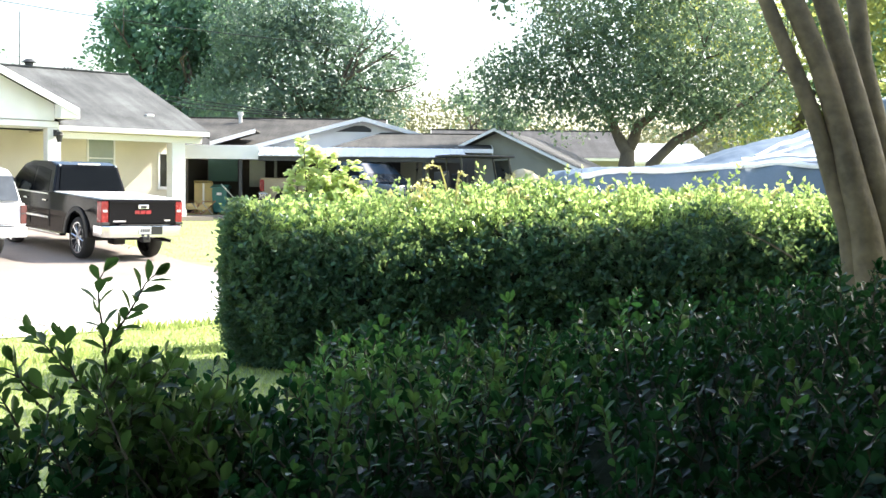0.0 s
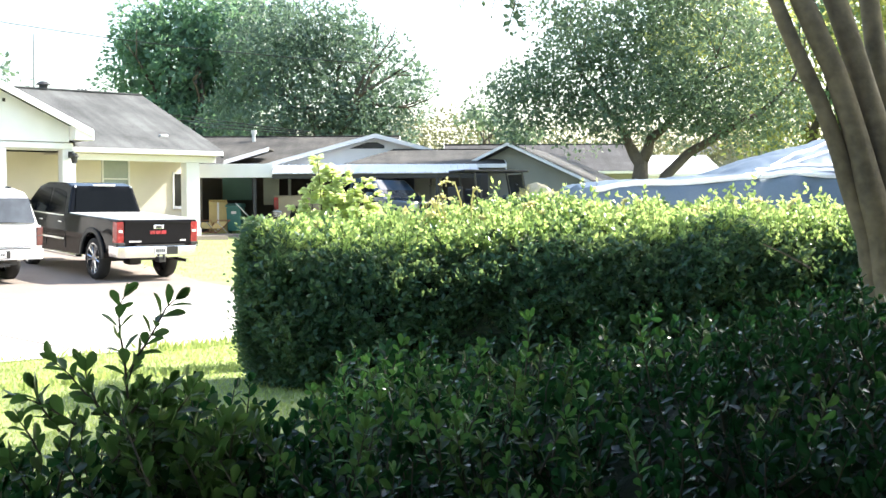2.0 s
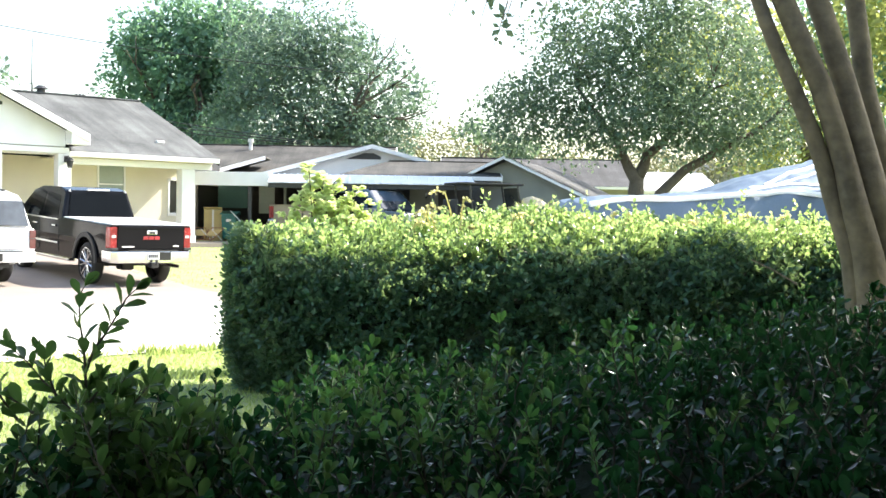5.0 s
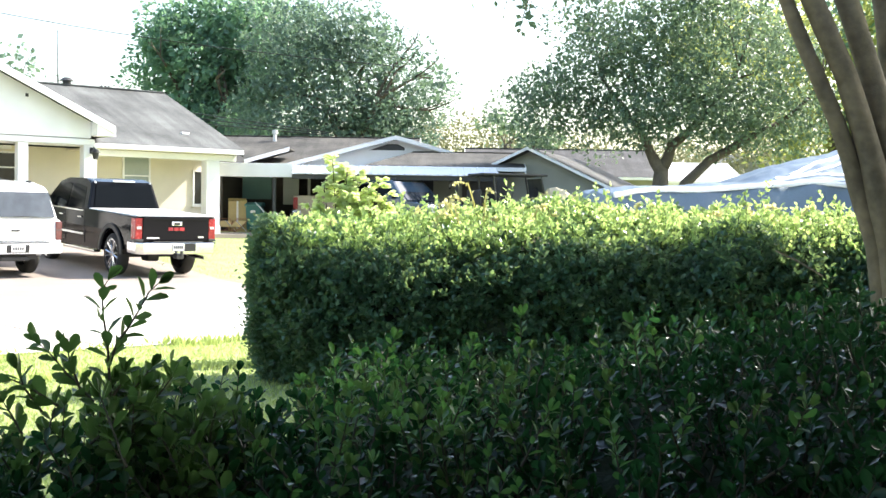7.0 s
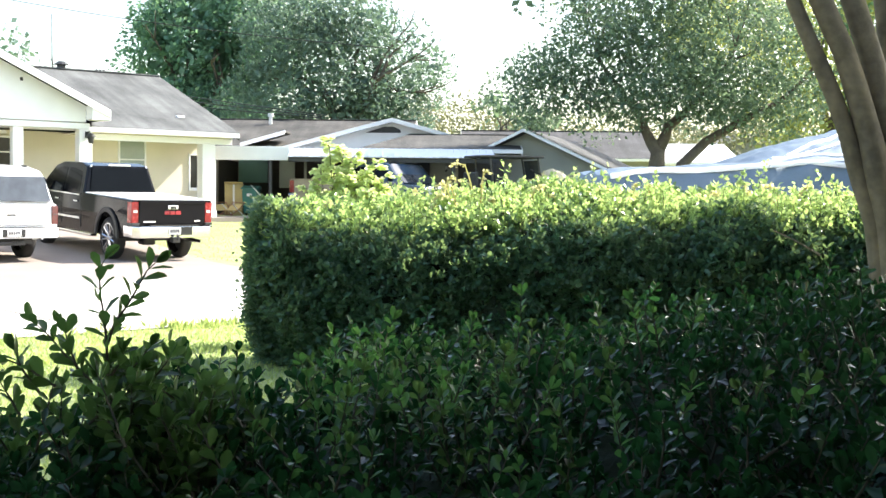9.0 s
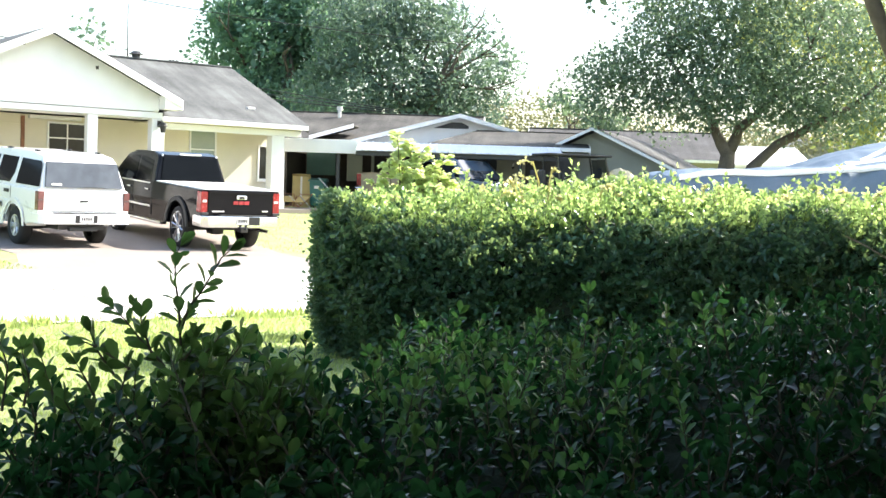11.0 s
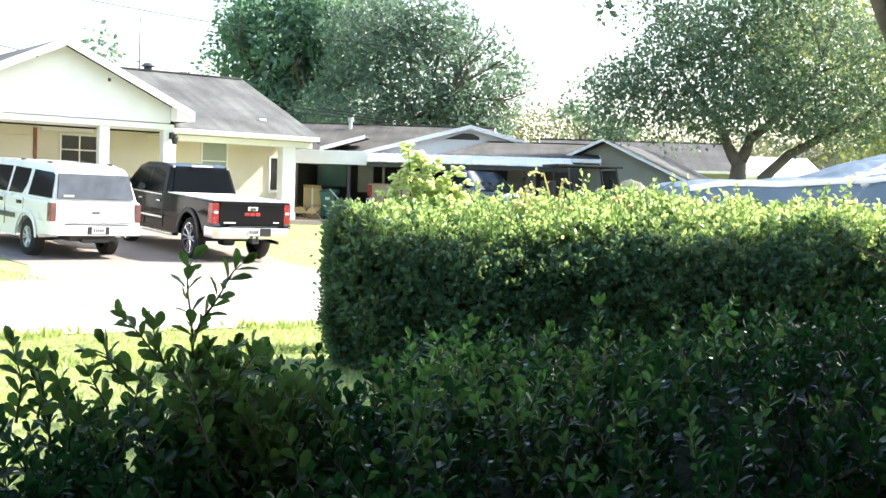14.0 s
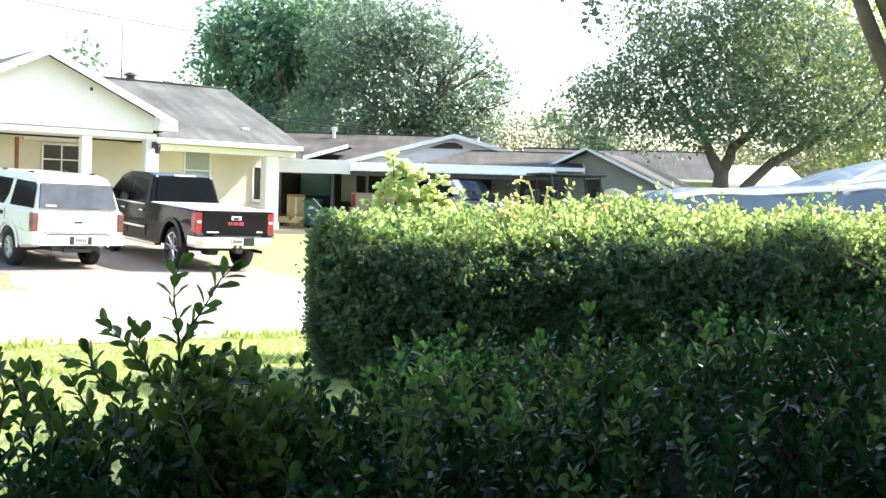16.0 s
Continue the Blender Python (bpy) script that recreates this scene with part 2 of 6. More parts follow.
def tube(bm, p0, p1, r0, r1=None, n=8, cap=True):
    p0, p1 = Vector(p0), Vector(p1)
    r1 = r0 if r1 is None else r1
    d = (p1 - p0).normalized()
    s = d.orthogonal().normalized()
    c = d.cross(s)
    ra, rb = [], []
    for i in range(n):
        q = math.cos(2 * math.pi * i / n) * s + math.sin(2 * math.pi * i / n) * c
        ra.append(bm.verts.new(p0 + q * r0))
        rb.append(bm.verts.new(p1 + q * r1))
    for i in range(n):
        bm.faces.new((ra[i], ra[(i + 1) % n], rb[(i + 1) % n], rb[i]))
    if cap:
        bm.faces.new(ra[::-1])
        bm.faces.new(rb)
    return bm


def pipe(bm, pts, radii, n=8):
    """A bent, tapered tube through several points."""
    rings = []
    pts = [Vector(p) for p in pts]
    s = None
    for i, p in enumerate(pts):
        d = (pts[min(i + 1, len(pts) - 1)] - pts[max(i - 1, 0)]).normalized()
        s = d.orthogonal().normalized() if s is None else (s - d * s.dot(d)).normalized()
        c = d.cross(s)
        rings.append([bm.verts.new(p + (math.cos(2 * math.pi * j / n) * s + math.sin(2 * math.pi * j / n) * c) * radii[i]) for j in range(n)])
    for a, b in zip(rings, rings[1:]):
        for j in range(n):
            bm.faces.new((a[j], a[(j + 1) % n], b[(j + 1) % n], b[j]))
    bm.faces.new(rings[0][::-1])
    bm.faces.new(rings[-1])
    return bm


def mesh_arrays(name, verts, faces, mat, parent=None, label="", kind="", smooth=False):
    me = bpy.data.meshes.new(name)
    nv, nf, k = len(verts), len(faces), faces.shape[1]
    me.vertices.add(nv)
    me.vertices.foreach_set("co", np.ascontiguousarray(verts, dtype=np.float32).ravel())
    me.loops.add(nf * k)
    me.loops.foreach_set("vertex_index", np.ascontiguousarray(faces, dtype=np.int32).ravel())
    me.polygons.add(nf)
    me.polygons.foreach_set("loop_start", np.arange(0, nf * k, k, dtype=np.int32))
    me.update(calc_edges=True)
    me.validate()
    if smooth:
        me.shade_smooth()
    me.materials.append(mat)
    ob = new(name, me)
    if parent:
        ob.parent = parent
    return tagged(ob, label, kind=kind)


DIAMOND = (np.array([(0, 0, 0), (0.5, -0.32, 0.06), (1, 0, -0.05), (0.5, 0.32, 0.06)]), np.array([(0, 1, 2), (0, 2, 3)]))
OVAL = (np.array([(0, 0, 0), (0.3, -0.16, 0.06), (0.64, -0.25, 0.08), (0.9, -0.15, 0.02), (1.0, 0, -0.05), (0.9, 0.15, 0.02), (0.64, 0.25, 0.08), (0.3, 0.16, 0.06), (0.5, 0, -0.01)]),
        np.array([(8, 0, 1), (8, 1, 2), (8, 2, 3), (8, 3, 4), (8, 4, 5), (8, 5, 6), (8, 6, 7), (8, 7, 0)]))
LEAFLET = (np.array([(0, 0, 0), (0.35, -0.24, 0.07), (0.75, -0.2, 0.05), (1, 0, -0.06), (0.75, 0.2, 0.05), (0.35, 0.24, 0.07)]), np.array([(0, 1, 2), (0, 2, 3), (0, 3, 4), (0, 4, 5)]))
NARROW = (np.array([(0, 0, 0), (0.4, -0.15, 0.03), (1, 0, -0.1), (0.4, 0.15, 0.03)]), np.array([(0, 1, 2), (0, 2, 3)]))


def unit(a):
    return a / np.maximum(np.linalg.norm(a, axis=-1, keepdims=True), 1e-9)


def leaves(name, rng, pos, axis, size, mat, parent, shape=DIAMOND, label="", kind="stuff", facing=None):
    """Many small leaves: pos, the way each one points, its length. facing: the way the blade's face tends to look."""
    axis = unit(axis)
    ref = rng.normal(size=pos.shape) if facing is None else facing + rng.normal(size=pos.shape) * 0.5
    nrm = unit(ref - axis * (ref * axis).sum(1, keepdims=True))
    side = np.cross(nrm, axis)
    tv, tf = shape
    v = pos[:, None] + size[:, None, None] * (tv[None, :, 0:1] * axis[:, None] + tv[None, :, 1:2] * side[:, None] + tv[None, :, 2:3] * nrm[:, None])
    f = tf[None] + (np.arange(len(pos)) * len(tv))[:, None, None]
    return mesh_arrays(name, v.reshape(-1, 3), f.reshape(-1, 3), mat, parent, label, kind)


# ---- ground, street, drive ----
STREET = 40.0
ST = pose(0, 0, 0, 0, 0, STREET)


def rise(v):
    """Height of the ground: level to the far side of the street, then up to the houses."""
    return 0.066 * min(max(v - 22.4, 0), 11.0)


def to_street(x, y):
    a = radians(STREET)
    return x * math.cos(a) + y * math.sin(a), -x * math.sin(a) + y * math.cos(a)


def sheet(name, us, vs, lift, mat, label, category, wob=0.0):
    bm = bmesh.new()
    g = [[bm.verts.new((u, v, rise(v) + lift + wob * noise.noise((u * 0.4, v * 0.4, 1)))) for u in us] for v in vs]
    for a, b in zip(g, g[1:]):
        for i in range(len(us) - 1):
            bm.faces.new((a[i], a[i + 1], b[i + 1], b[i]))
    ob = part(name, bm, mat, None, smooth=True)
    ob.matrix_world = ST
    return tagged(ob, label, category, kind="structure")


sheet("ground", [-1500, -300, -100] + [-60 + 3 * i for i in range(61)] + [160, 400, 1500],
      [-1500, -300, -60] + [-30 + 1.5 * i for i in range(80)] + [120, 300, 1500], 0.0, GRASS, "mown yellow-green lawn in bright sun", "lawn", 0.0)
road = sheet("road", [-200, -60] + [-40 + 4 * i for i in range(31)] + [200], [10.9, 12.5, 14.1, 15.7, 17.4], 0.012, CONCRETE, "pale sunlit concrete street", "road")
bm = bmesh.new()
for k in range(-8, 18):
    box(bm, k * 4.5 + 0.5, k * 4.5 + 0.53, 11.0, 17.3, 0.010, 0.017)
box(bm, -40, 80, 14.12, 14.15, 0.010, 0.017)
part("joint", bm, DRIVE, road).matrix_world = ST
bm = bmesh.new()
prev = None
for v, u0, u1 in [(17.4, 5.3, 14.0), (18.6, 5.9, 12.0), (19.2, 6.2, 11.5), (21.2, 6.8, 12.0), (22.7, 6.9, 12.5), (25, 6.9, 12.8), (28, 6.9, 12.8), (30.75, 6.9, 12.8)]:
    row = [bm.verts.new((u0 + (u1 - u0) * i / 6, v, rise(v) + 0.006)) for i in range(7)]
    if prev:
        for i in range(6):
            bm.faces.new((prev[i], prev[i + 1], row[i + 1], row[i]))
    prev = row
drive = part("driveway", bm, DRIVE, None)
drive.matrix_world = ST
tagged(drive, "stained concrete driveway under parked cars", "driveway", kind="structure")
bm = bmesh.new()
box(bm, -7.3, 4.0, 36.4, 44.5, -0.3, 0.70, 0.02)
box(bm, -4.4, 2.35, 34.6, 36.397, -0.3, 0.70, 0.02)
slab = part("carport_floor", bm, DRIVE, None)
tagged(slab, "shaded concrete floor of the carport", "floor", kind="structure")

rng = np.random.default_rng(3)
n = 70000
gx, gy = rng.uniform(-6.5, 1.5, n), rng.uniform(4.5, 14.0, n)
a40 = radians(STREET)
gv = -gx * math.sin(a40) + gy * math.cos(a40)
edge = np.abs(gv - 9.15 + 0.12 * np.sin(gx * 3)) < 0.14
ok = (gv < 10.95 + rng.normal(size=n) * 0.06)
gx, gy, gv, edge = gx[ok], gy[ok], gv[ok], edge[ok]
n = len(gx)
axis = np.stack([rng.normal(size=n) * 0.45, rng.normal(size=n) * 0.45, np.ones(n)], 1)
leaves("lawn_grass", rng, np.stack([gx, gy, np.full(n, -0.005)], 1), axis, rng.uniform(0.022, 0.048, n) * np.where(edge, 2.0, 1.0) * (1 + 1.6 * np.clip((gv - 10.75 + 0.15 * np.sin(gx * 2.3) + 0.1 * np.sin(gx * 7.1)) / 0.15, 0, 1)), BLADE, None, NARROW)
tagged(bpy.data.objects["lawn_grass"], "short mown lawn grass beside the hedge", "grass", kind="stuff")
n = 24000
gu, gvv = rng.uniform(12.3, 22, n), rng.uniform(18.9, 33.5, n)
left = rng.random(n) < 0.5
gu[left] = rng.uniform(0.5, 6.0, left.sum())
gvv[left] = rng.uniform(17.5, 26, left.sum())
gz = np.array([rise(v) for v in gvv]) - 0.005
axis = np.stack([rng.normal(size=n) * 0.5, rng.normal(size=n) * 0.5, np.ones(n)], 1)
ob = leaves("yard_grass", rng, np.stack([gu, gvv, gz], 1), axis, rng.uniform(0.025, 0.06, n), BLADE, None, NARROW)
ob.matrix_world = ST
tagged(ob, "sunlit front-yard grass beside the driveway", "grass", kind="stuff")


# ---- houses (u along the street, v across it, both from the root) ----
def house(at, label, roofmat, base, u0, u1, v0, v1, eave, ridge_z, over=0.5, eave_v=None, gable=None, wallmat=CREAM, trim=WHITE, plan=None, hip=0.0, rake=None, board=0.16):
    """A one-storey house: walls, a roof whose ridge runs along the street, and a front gable (u centre, half width, v, eave, apex, foot)."""
    h = root("house", (ST if plan is None else plan) @ Matrix.Translation((at[0], at[1], base)), label, "house")
    ou, ov = at
    L = lambda u, v, z: (u - ou, v - ov, z - base)
    ev = v0 - over if eave_v is None else eave_v
    vm = (ev + v1 + over) / 2
    t = 0.16
    bm = bmesh.new()
    x0, y0, _ = L(u0, v0, 0)
    x1, y1, _ = L(u1, v1, 0)
    top = eave - base
    box(bm, x0, x1, y0, y0 + t, -0.6, top)
    part("wall", bm, wallmat, h)
    part("wall", boxed(x0, x1, y1 - t, y1, -0.6, top), wallmat, h)
    for xa in (x0, x1 - t):
        bm = bmesh.new()
        yr = (vm - ov)
        slope = (ridge_z - eave) / (vm - ev)
        if hip and xa == x0:
            part("wall", boxed(xa, xa + t, y0 + t + 0.003, y1 - t - 0.003, -0.6, top), wallmat, h)
            continue
        zt = lambda y: (eave - base) + slope * min(y - (ev - ov), (v1 + over - ov) - y) - 0.02
        prism(bm, [(y0 + t + 0.003, -0.6), (y1 - t - 0.003, -0.6), (y1 - t - 0.003, zt(y1 - t)), (yr, zt(yr)), (y0 + t + 0.003, zt(y0 + t))], "x", xa, xa + t)
        part("wall", bm, wallmat, h)
    # roof slopes with thickness
    th = 0.10
    for a, b in (((ev, eave), (vm, ridge_z)), ((vm, ridge_z), (v1 + over, eave))):
        bm = bmesh.new()
        prism(bm, [(a[0] - ov, a[1] - base), (b[0] - ov, b[1] - base), (b[0] - ov, b[1] - base + th), (a[0] - ov, a[1] - base + th)], "x", u0 - 0.4 - ou, u1 + 0.25 - ou)
        for q in bm.verts:
            if hip and q.co.x < u0 - ou and q.co.z > ridge_z - base - 0.01:
                q.co.x += hip
        part("roof", bm, roofmat, h)
    if hip:
        bm = bmesh.new()
        xa = u0 - 0.4 - ou
        q = [bm.verts.new(c) for c in ((xa, ev - ov, eave - base), (xa, v1 + over - ov, eave - base), (xa + hip, vm - ov, ridge_z - base))]
        w = [bm.verts.new((c.co.x, c.co.y, c.co.z + th)) for c in q]
        bm.faces.new(q[::-1]), bm.faces.new(w)
        for i in range(3):
            bm.faces.new((q[i], q[(i + 1) % 3], w[(i + 1) % 3], w[i]))
        part("roof", bm, roofmat, h)
    bm = bmesh.new()
    box(bm, u0 - 0.41 - ou, u1 + 0.26 - ou, ev - ov - 0.03, ev - ov - 0.003, eave - base - 0.045, eave - base + 0.085, 0.006)
    part("fascia", bm, trim, h)
    bm = bmesh.new()
    box(bm, u0 - 0.4 + hip - ou, u1 + 0.25 - ou, vm - ov - 0.14, vm - ov + 0.14, ridge_z - base + 0.06, ridge_z - base + th + 0.02, 0.02)
    part("ridge_cap", bm, roofmat, h)
    for ue in (u1 + 0.253,) if hip else (u0 - 0.42, u1 + 0.253):
        for a, b in (((ev, eave), (vm, ridge_z)), ((vm, ridge_z), (v1 + over, eave))):
            part("bargeboard", prismed([(a[0] - ov, a[1] - base - 0.12), (b[0] - ov, b[1] - base - 0.12), (b[0] - ov, b[1] - base + th), (a[0] - ov, a[1] - base + th)], "x", ue - ou, ue - ou + 0.03), rake or trim, h)
    if gable:
        gc, hw, gv_, ge, ga, foot = gable
        sl = (ga - ge) / hw
        # ridge of the gable dies into the main slope, or runs to the back
        vr = min(ev + (ga - eave) / ((ridge_z - eave) / (vm - ev)), vm) if ga < ridge_z + 0.3 else vm
        bm = bmesh.new()
        prism(bm, [(gc - hw + 0.15 - ou, foot - base), (gc + hw - 0.15 - ou, foot - base), (gc + hw - 0.15 - ou, ge - base + 0.15 * sl - 0.02), (gc - ou, ga - base - 0.02), (gc - hw + 0.15 - ou, ge - base + 0.15 * sl - 0.02)], "y", gv_ - ov, gv_ - ov + 0.15)
        part("gable_wall", bm, trim if wallmat is CREAM else wallmat, h)
        for s in (-1, 1):
            e = gc + s * (hw + 0.35)
            ez = ge - 0.35 * sl
            bm = bmesh.new()
            prism(bm, [(e - ou, ez - base), (gc - ou, ga - base), (gc - ou, ga - base + th), (e - ou, ez - base + th)], "y", gv_ - 0.4 - ov, vr + 0.8 - ov)
            part("roof", bm, roofmat, h)
            bm = bmesh.new()
            prism(bm, [(e - ou, ez - base - board), (gc - ou, ga - base - board), (gc - ou, ga - base + th + 0.01), (e - ou, ez - base + th + 0.01)], "y", gv_ - 0.44 - ov, gv_ - 0.403 - ov)
            part("bargeboard", bm, trim, h)
            bm = bmesh.new()
            box(bm, min(e, e - s * 0.02) - ou, max(e, e - s * 0.02) - ou + 0.02, gv_ - 0.40 - ov, vr - 0.4 - ov, ez - base - 0.16, ez - base - 0.003)
            part("soffit_board", bm, trim, h)
            # boxed eave return, closed at its end
            xw, zs = gc + s * (hw - 0.148), ez - base - 0.158
            part("eave_return", prismed([(xw - ou, zs), (e - s * 0.022 - ou, zs), (e - s * 0.022 - ou, ez - base), (xw - ou, ez - base + 0.49 * sl - 0.02)], "y", gv_ - 0.399 - ov, gv_ - 0.003 - ov), trim, h)
    return h, L


def window_in(h, L, u0, u1, v, z0, z1, glassmat=WINDOWGLASS, bars=((), ()), name="window", framemat=WHITE):
    """A framed window on the street side of a wall."""
    x0, y, za = L(u0, v, z0)
    x1, _, zb = L(u1, v, z1)
    w = part(name, boxed(x0, x1, y - 0.012, y - 0.004, za, zb), glassmat, h)
    f = 0.05
    bm = bmesh.new()
    for q in ((x0 - f, x0, za - f, zb + f), (x1, x1 + f, za - f, zb + f), (x0, x1, zb, zb + f), (x0, x1, za - f, za)):
        box(bm, q[0], q[1], y - 0.05, y - 0.003, q[2], q[3])
    part("window_frame", bm, framemat, w)
    part("window_sill", boxed(x0 - f - 0.02, x1 + f + 0.02, y - 0.09, y - 0.003, za - f - 0.04, za - f - 0.003), framemat, w)
    for fx in bars[0]:
        xx = x0 + (x1 - x0) * fx
        part("glazing_bar", boxed(xx - 0.018, xx + 0.018, y - 0.035, y - 0.014, za, zb), framemat, w)
    for fz in bars[1]:
        zz = za + (zb - za) * fz
        part("glazing_bar", boxed(x0, x1, y - 0.032, y - 0.013, zz - 0.018, zz + 0.018), framemat, w)
    return w


# white and cream house with the gabled porch
H1B = 0.62
h1, L1 = house((10.8, 30.8), "cream and white house with gabled front porch and grey shingle roof", SHINGLE, H1B, -2.0, 18.3, 33.0, 41.0, 3.05, 5.08,
               eave_v=31.3, gable=(10.62, 3.15, 30.8, 3.6, 5.07, 3.22), wallmat=CREAM, rake=SHINGLE, board=0.09)
x0, y0, z0 = L1(7.6, 30.8, 3.22)
x1, y1, z1 = L1(13.75, 33.0, 3.22)
part("porch_ceiling", boxed(x0 + 0.1, x1 - 0.1, 0.155, y1 - 0.005, z0 - 0.02, z0 + 0.03), CREAM, h1)
part("porch_beam", boxed(x0 + 0.02, x1 - 0.02, -0.01, 0.17, z0 - 0.18, z0 - 0.023, 0.01), WHITE, h1)
px0, py0, pz0 = L1(13.85, 31.35, 2.93)
part("porch_beam", boxed(px0, L1(18.5, 0, 0)[0], py0 + 0.25, py0 + 0.4, pz0 - 0.12, pz0 + 0.05, 0.01), WHITE, h1)
part("porch_ceiling", boxed(px0, L1(18.38, 0, 0)[0], py0 + 0.0, y1 - 0.005, pz0 + 0.055, pz0 + 0.085), CREAM, h1)
part("porch_floor", boxed(L1(7.3, 0, 0)[0], L1(18.4, 0, 0)[0], 0.0, y1 - 0.005, -0.5, 0.06), DRIVE, h1)
for u, v, w, ztop in ((7.75, 30.82, 0.28, 3.04), (11.81, 30.82, 0.28, 3.04), (13.62, 30.82, 0.36, 3.04), (17.74, 31.62, 0.42, 2.81)):
    xa, ya, _ = L1(u, v, 0)
    bm = boxed(xa - w / 2, xa + w / 2, ya, ya + w * 0.8, 0.06, ztop - H1B - 0.003, 0.015)
    box(bm, xa - w / 2 - 0.03, xa + w / 2 + 0.03, ya - 0.03, ya + w * 0.8 + 0.03, 0.06, 0.26, 0.01)
    part("porch_post", bm, WHITE, h1)
window_in(h1, L1, 15.6, 16.37, 33.0, 1.75, 2.93, CURTAIN, ((), (0.5,)))
window_in(h1, L1, 11.42, 12.44, 33.0, 1.7, 2.84, WINDOWGLASS, ((0.5,), (0.33, 0.66)))
# no real window: a dark pane put in for the gap beside the end post
window_in(h1, L1, 17.86, 18.2, 33.0, 1.55, 2.52, WINDOWGLASS)
xa, ya, za = L1(10.55, 33.0, 0.7)
d1 = part("door", boxed(xa - 0.85, xa + 0.1, ya - 0.045, ya - 0.004, za - 0.02, za + 2.08, 0.01), CREAM, h1, "cream front door under the porch")
part("door_frame", boxed(xa + 0.105, xa + 0.2, ya - 0.06, ya - 0.004, za - 0.02, za + 2.3), RUST, d1)
part("door_handle", tube(bmesh.new(), (xa, ya - 0.1, za + 1.0), (xa, ya - 0.045, za + 1.0), 0.03), CHROME, d1)
# tube lamp over the big window
xa, ya, za = L1(11.55, 32.98, 2.99)
part("wall_light", boxed(xa - 0.72, xa + 0.72, ya - 0.16, ya - 0.02, za - 0.05, za + 0.05, 0.03), WHITE, h1)
# coach lamp
xa, ya, za = L1(13.64, 30.82, 2.86)
lamp = part("porch_lamp", boxed(xa - 0.05, xa + 0.05, ya - 0.03, ya - 0.003, za - 0.05, za + 0.12, 0.01), DARKMETAL, h1, "black porch lamp on the post")
bm = bmesh.new()
pipe(bm, [(xa, ya - 0.03, za + 0.05), (xa + 0.02, ya - 0.12, za + 0.12), (xa + 0.03, ya - 0.2, za + 0.06)], [0.015] * 3, 6)
part("arm", bm, DARKMETAL, lamp)
bm = bmesh.new()
tube(bm, (xa + 0.03, ya - 0.2, za + 0.07), (xa + 0.03, ya - 0.2, za - 0.02), 0.05, 0.13, 10)
tube(bm, (xa + 0.03, ya - 0.2, za - 0.023), (xa + 0.03, ya - 0.2, za - 0.2), 0.09, 0.06, 10)
part("shade", bm, DARKMETAL, lamp)
# roof vents, mast
vx, vy, vz = L1(15.3, 36.4, 5.1)
bm = bmesh.new()
tube(bm, (vx, vy, vz - 0.1), (vx, vy, vz + 0.22), 0.13, 0.13, 12)
tube(bm, (vx, vy, vz + 0.2), (vx, vy, vz + 0.30), 0.24, 0.10, 12)
part("roof_vent", bm, DARKMETAL, h1)
part("mast", tube(bmesh.new(), (vx - 0.25, vy + 0.1, vz - 0.1), (vx - 0.25, vy + 0.1, vz + 1.75), 0.018, 0.012, 6), DARKMETAL, h1)
vx, vy, vz = L1(16.4, 36.4, 5.1)
bm = bmesh.new()
for i in range(3):
    tube(bm, (vx + 0.12 * i, vy, vz), (vx + 0.12 * i + 0.05, vy, vz + 0.14), 0.05, 0.04, 6)
part("roof_vent", bm, DARKMETAL, h1)
vx, vy, vz = L1(17.1, 32.4, 3.55)
part("vent_flap", boxed(vx, vx + 0.25, vy - 0.06, vy + 0.06, vz + 0.02, vz + 0.10, 0.02), PALE, h1)
for uu, zz in ((10.0, 4.7), (11.9, 4.25), (12.6, 4.3)):
    xa, ya, za = L1(uu, 30.8, zz)
    part("wall_hook", boxed(xa - 0.05, xa + 0.03, ya - 0.02, ya - 0.003, za - 0.05, za + 0.04, 0.008), DARKMETAL, h1)

# two neighbours round the bend of the street, which face the viewer
LEVEL = Matrix.Identity(4)
H2B = 0.70
h2, L2 = house((-3, 42), "low house with brown shingle roof and white cross gable", SHINGLE2, H2B, -9.8, -1.2, 45.2, 52.5, 3.0, 4.25, eave_v=43.9,
               gable=(-1.7, 3.7, 43.5, 3.0, 4.0, 2.5), wallmat=CREAM, plan=LEVEL, board=0.04)
xa, ya, za = L2(-1.9, 43.5, 3.5)
bm = prismed([(xa - 0.75, za + 0.1), (xa + 0.5, za + 0.1), (xa + 0.5, za + 0.2), (xa + 0.25, za + 0.32), (xa - 0.1, za + 0.32)], "y", ya - 0.02, ya - 0.003)
part("gable_vent", bm, DARKMETAL, h2)
# low porch roof with a white sloping edge
(xa, ya, za), (xb, _, zb) = L2(-7.07, 43.2, 3.14), L2(-5.48, 43.2, 3.60)
part("porch_edge", prismed([(xa, za - 0.09), (xb, zb - 0.09), (xb, zb + 0.05), (xa, za + 0.05)], "y", ya, ya + 0.05), WHITE, h2)
part("porch_roof", prismed([(xa, za - 0.02), (xb, zb - 0.02), (xb, zb + 0.04), (xa, za + 0.04)], "y", ya + 0.053, ya + 1.6), SHINGLE2, h2)
xa, ya, za = L2(-6.6, 47.6, 4.2)
bm = tube(bmesh.new(), (xa, ya, za - 0.3), (xa, ya, za + 0.25), 0.07, 0.07, 8)
tube(bm, (xa, ya, za + 0.2), (xa, ya, za + 0.34), 0.11, 0.11, 8)
part("vent_pipe", bm, PALE, h2)
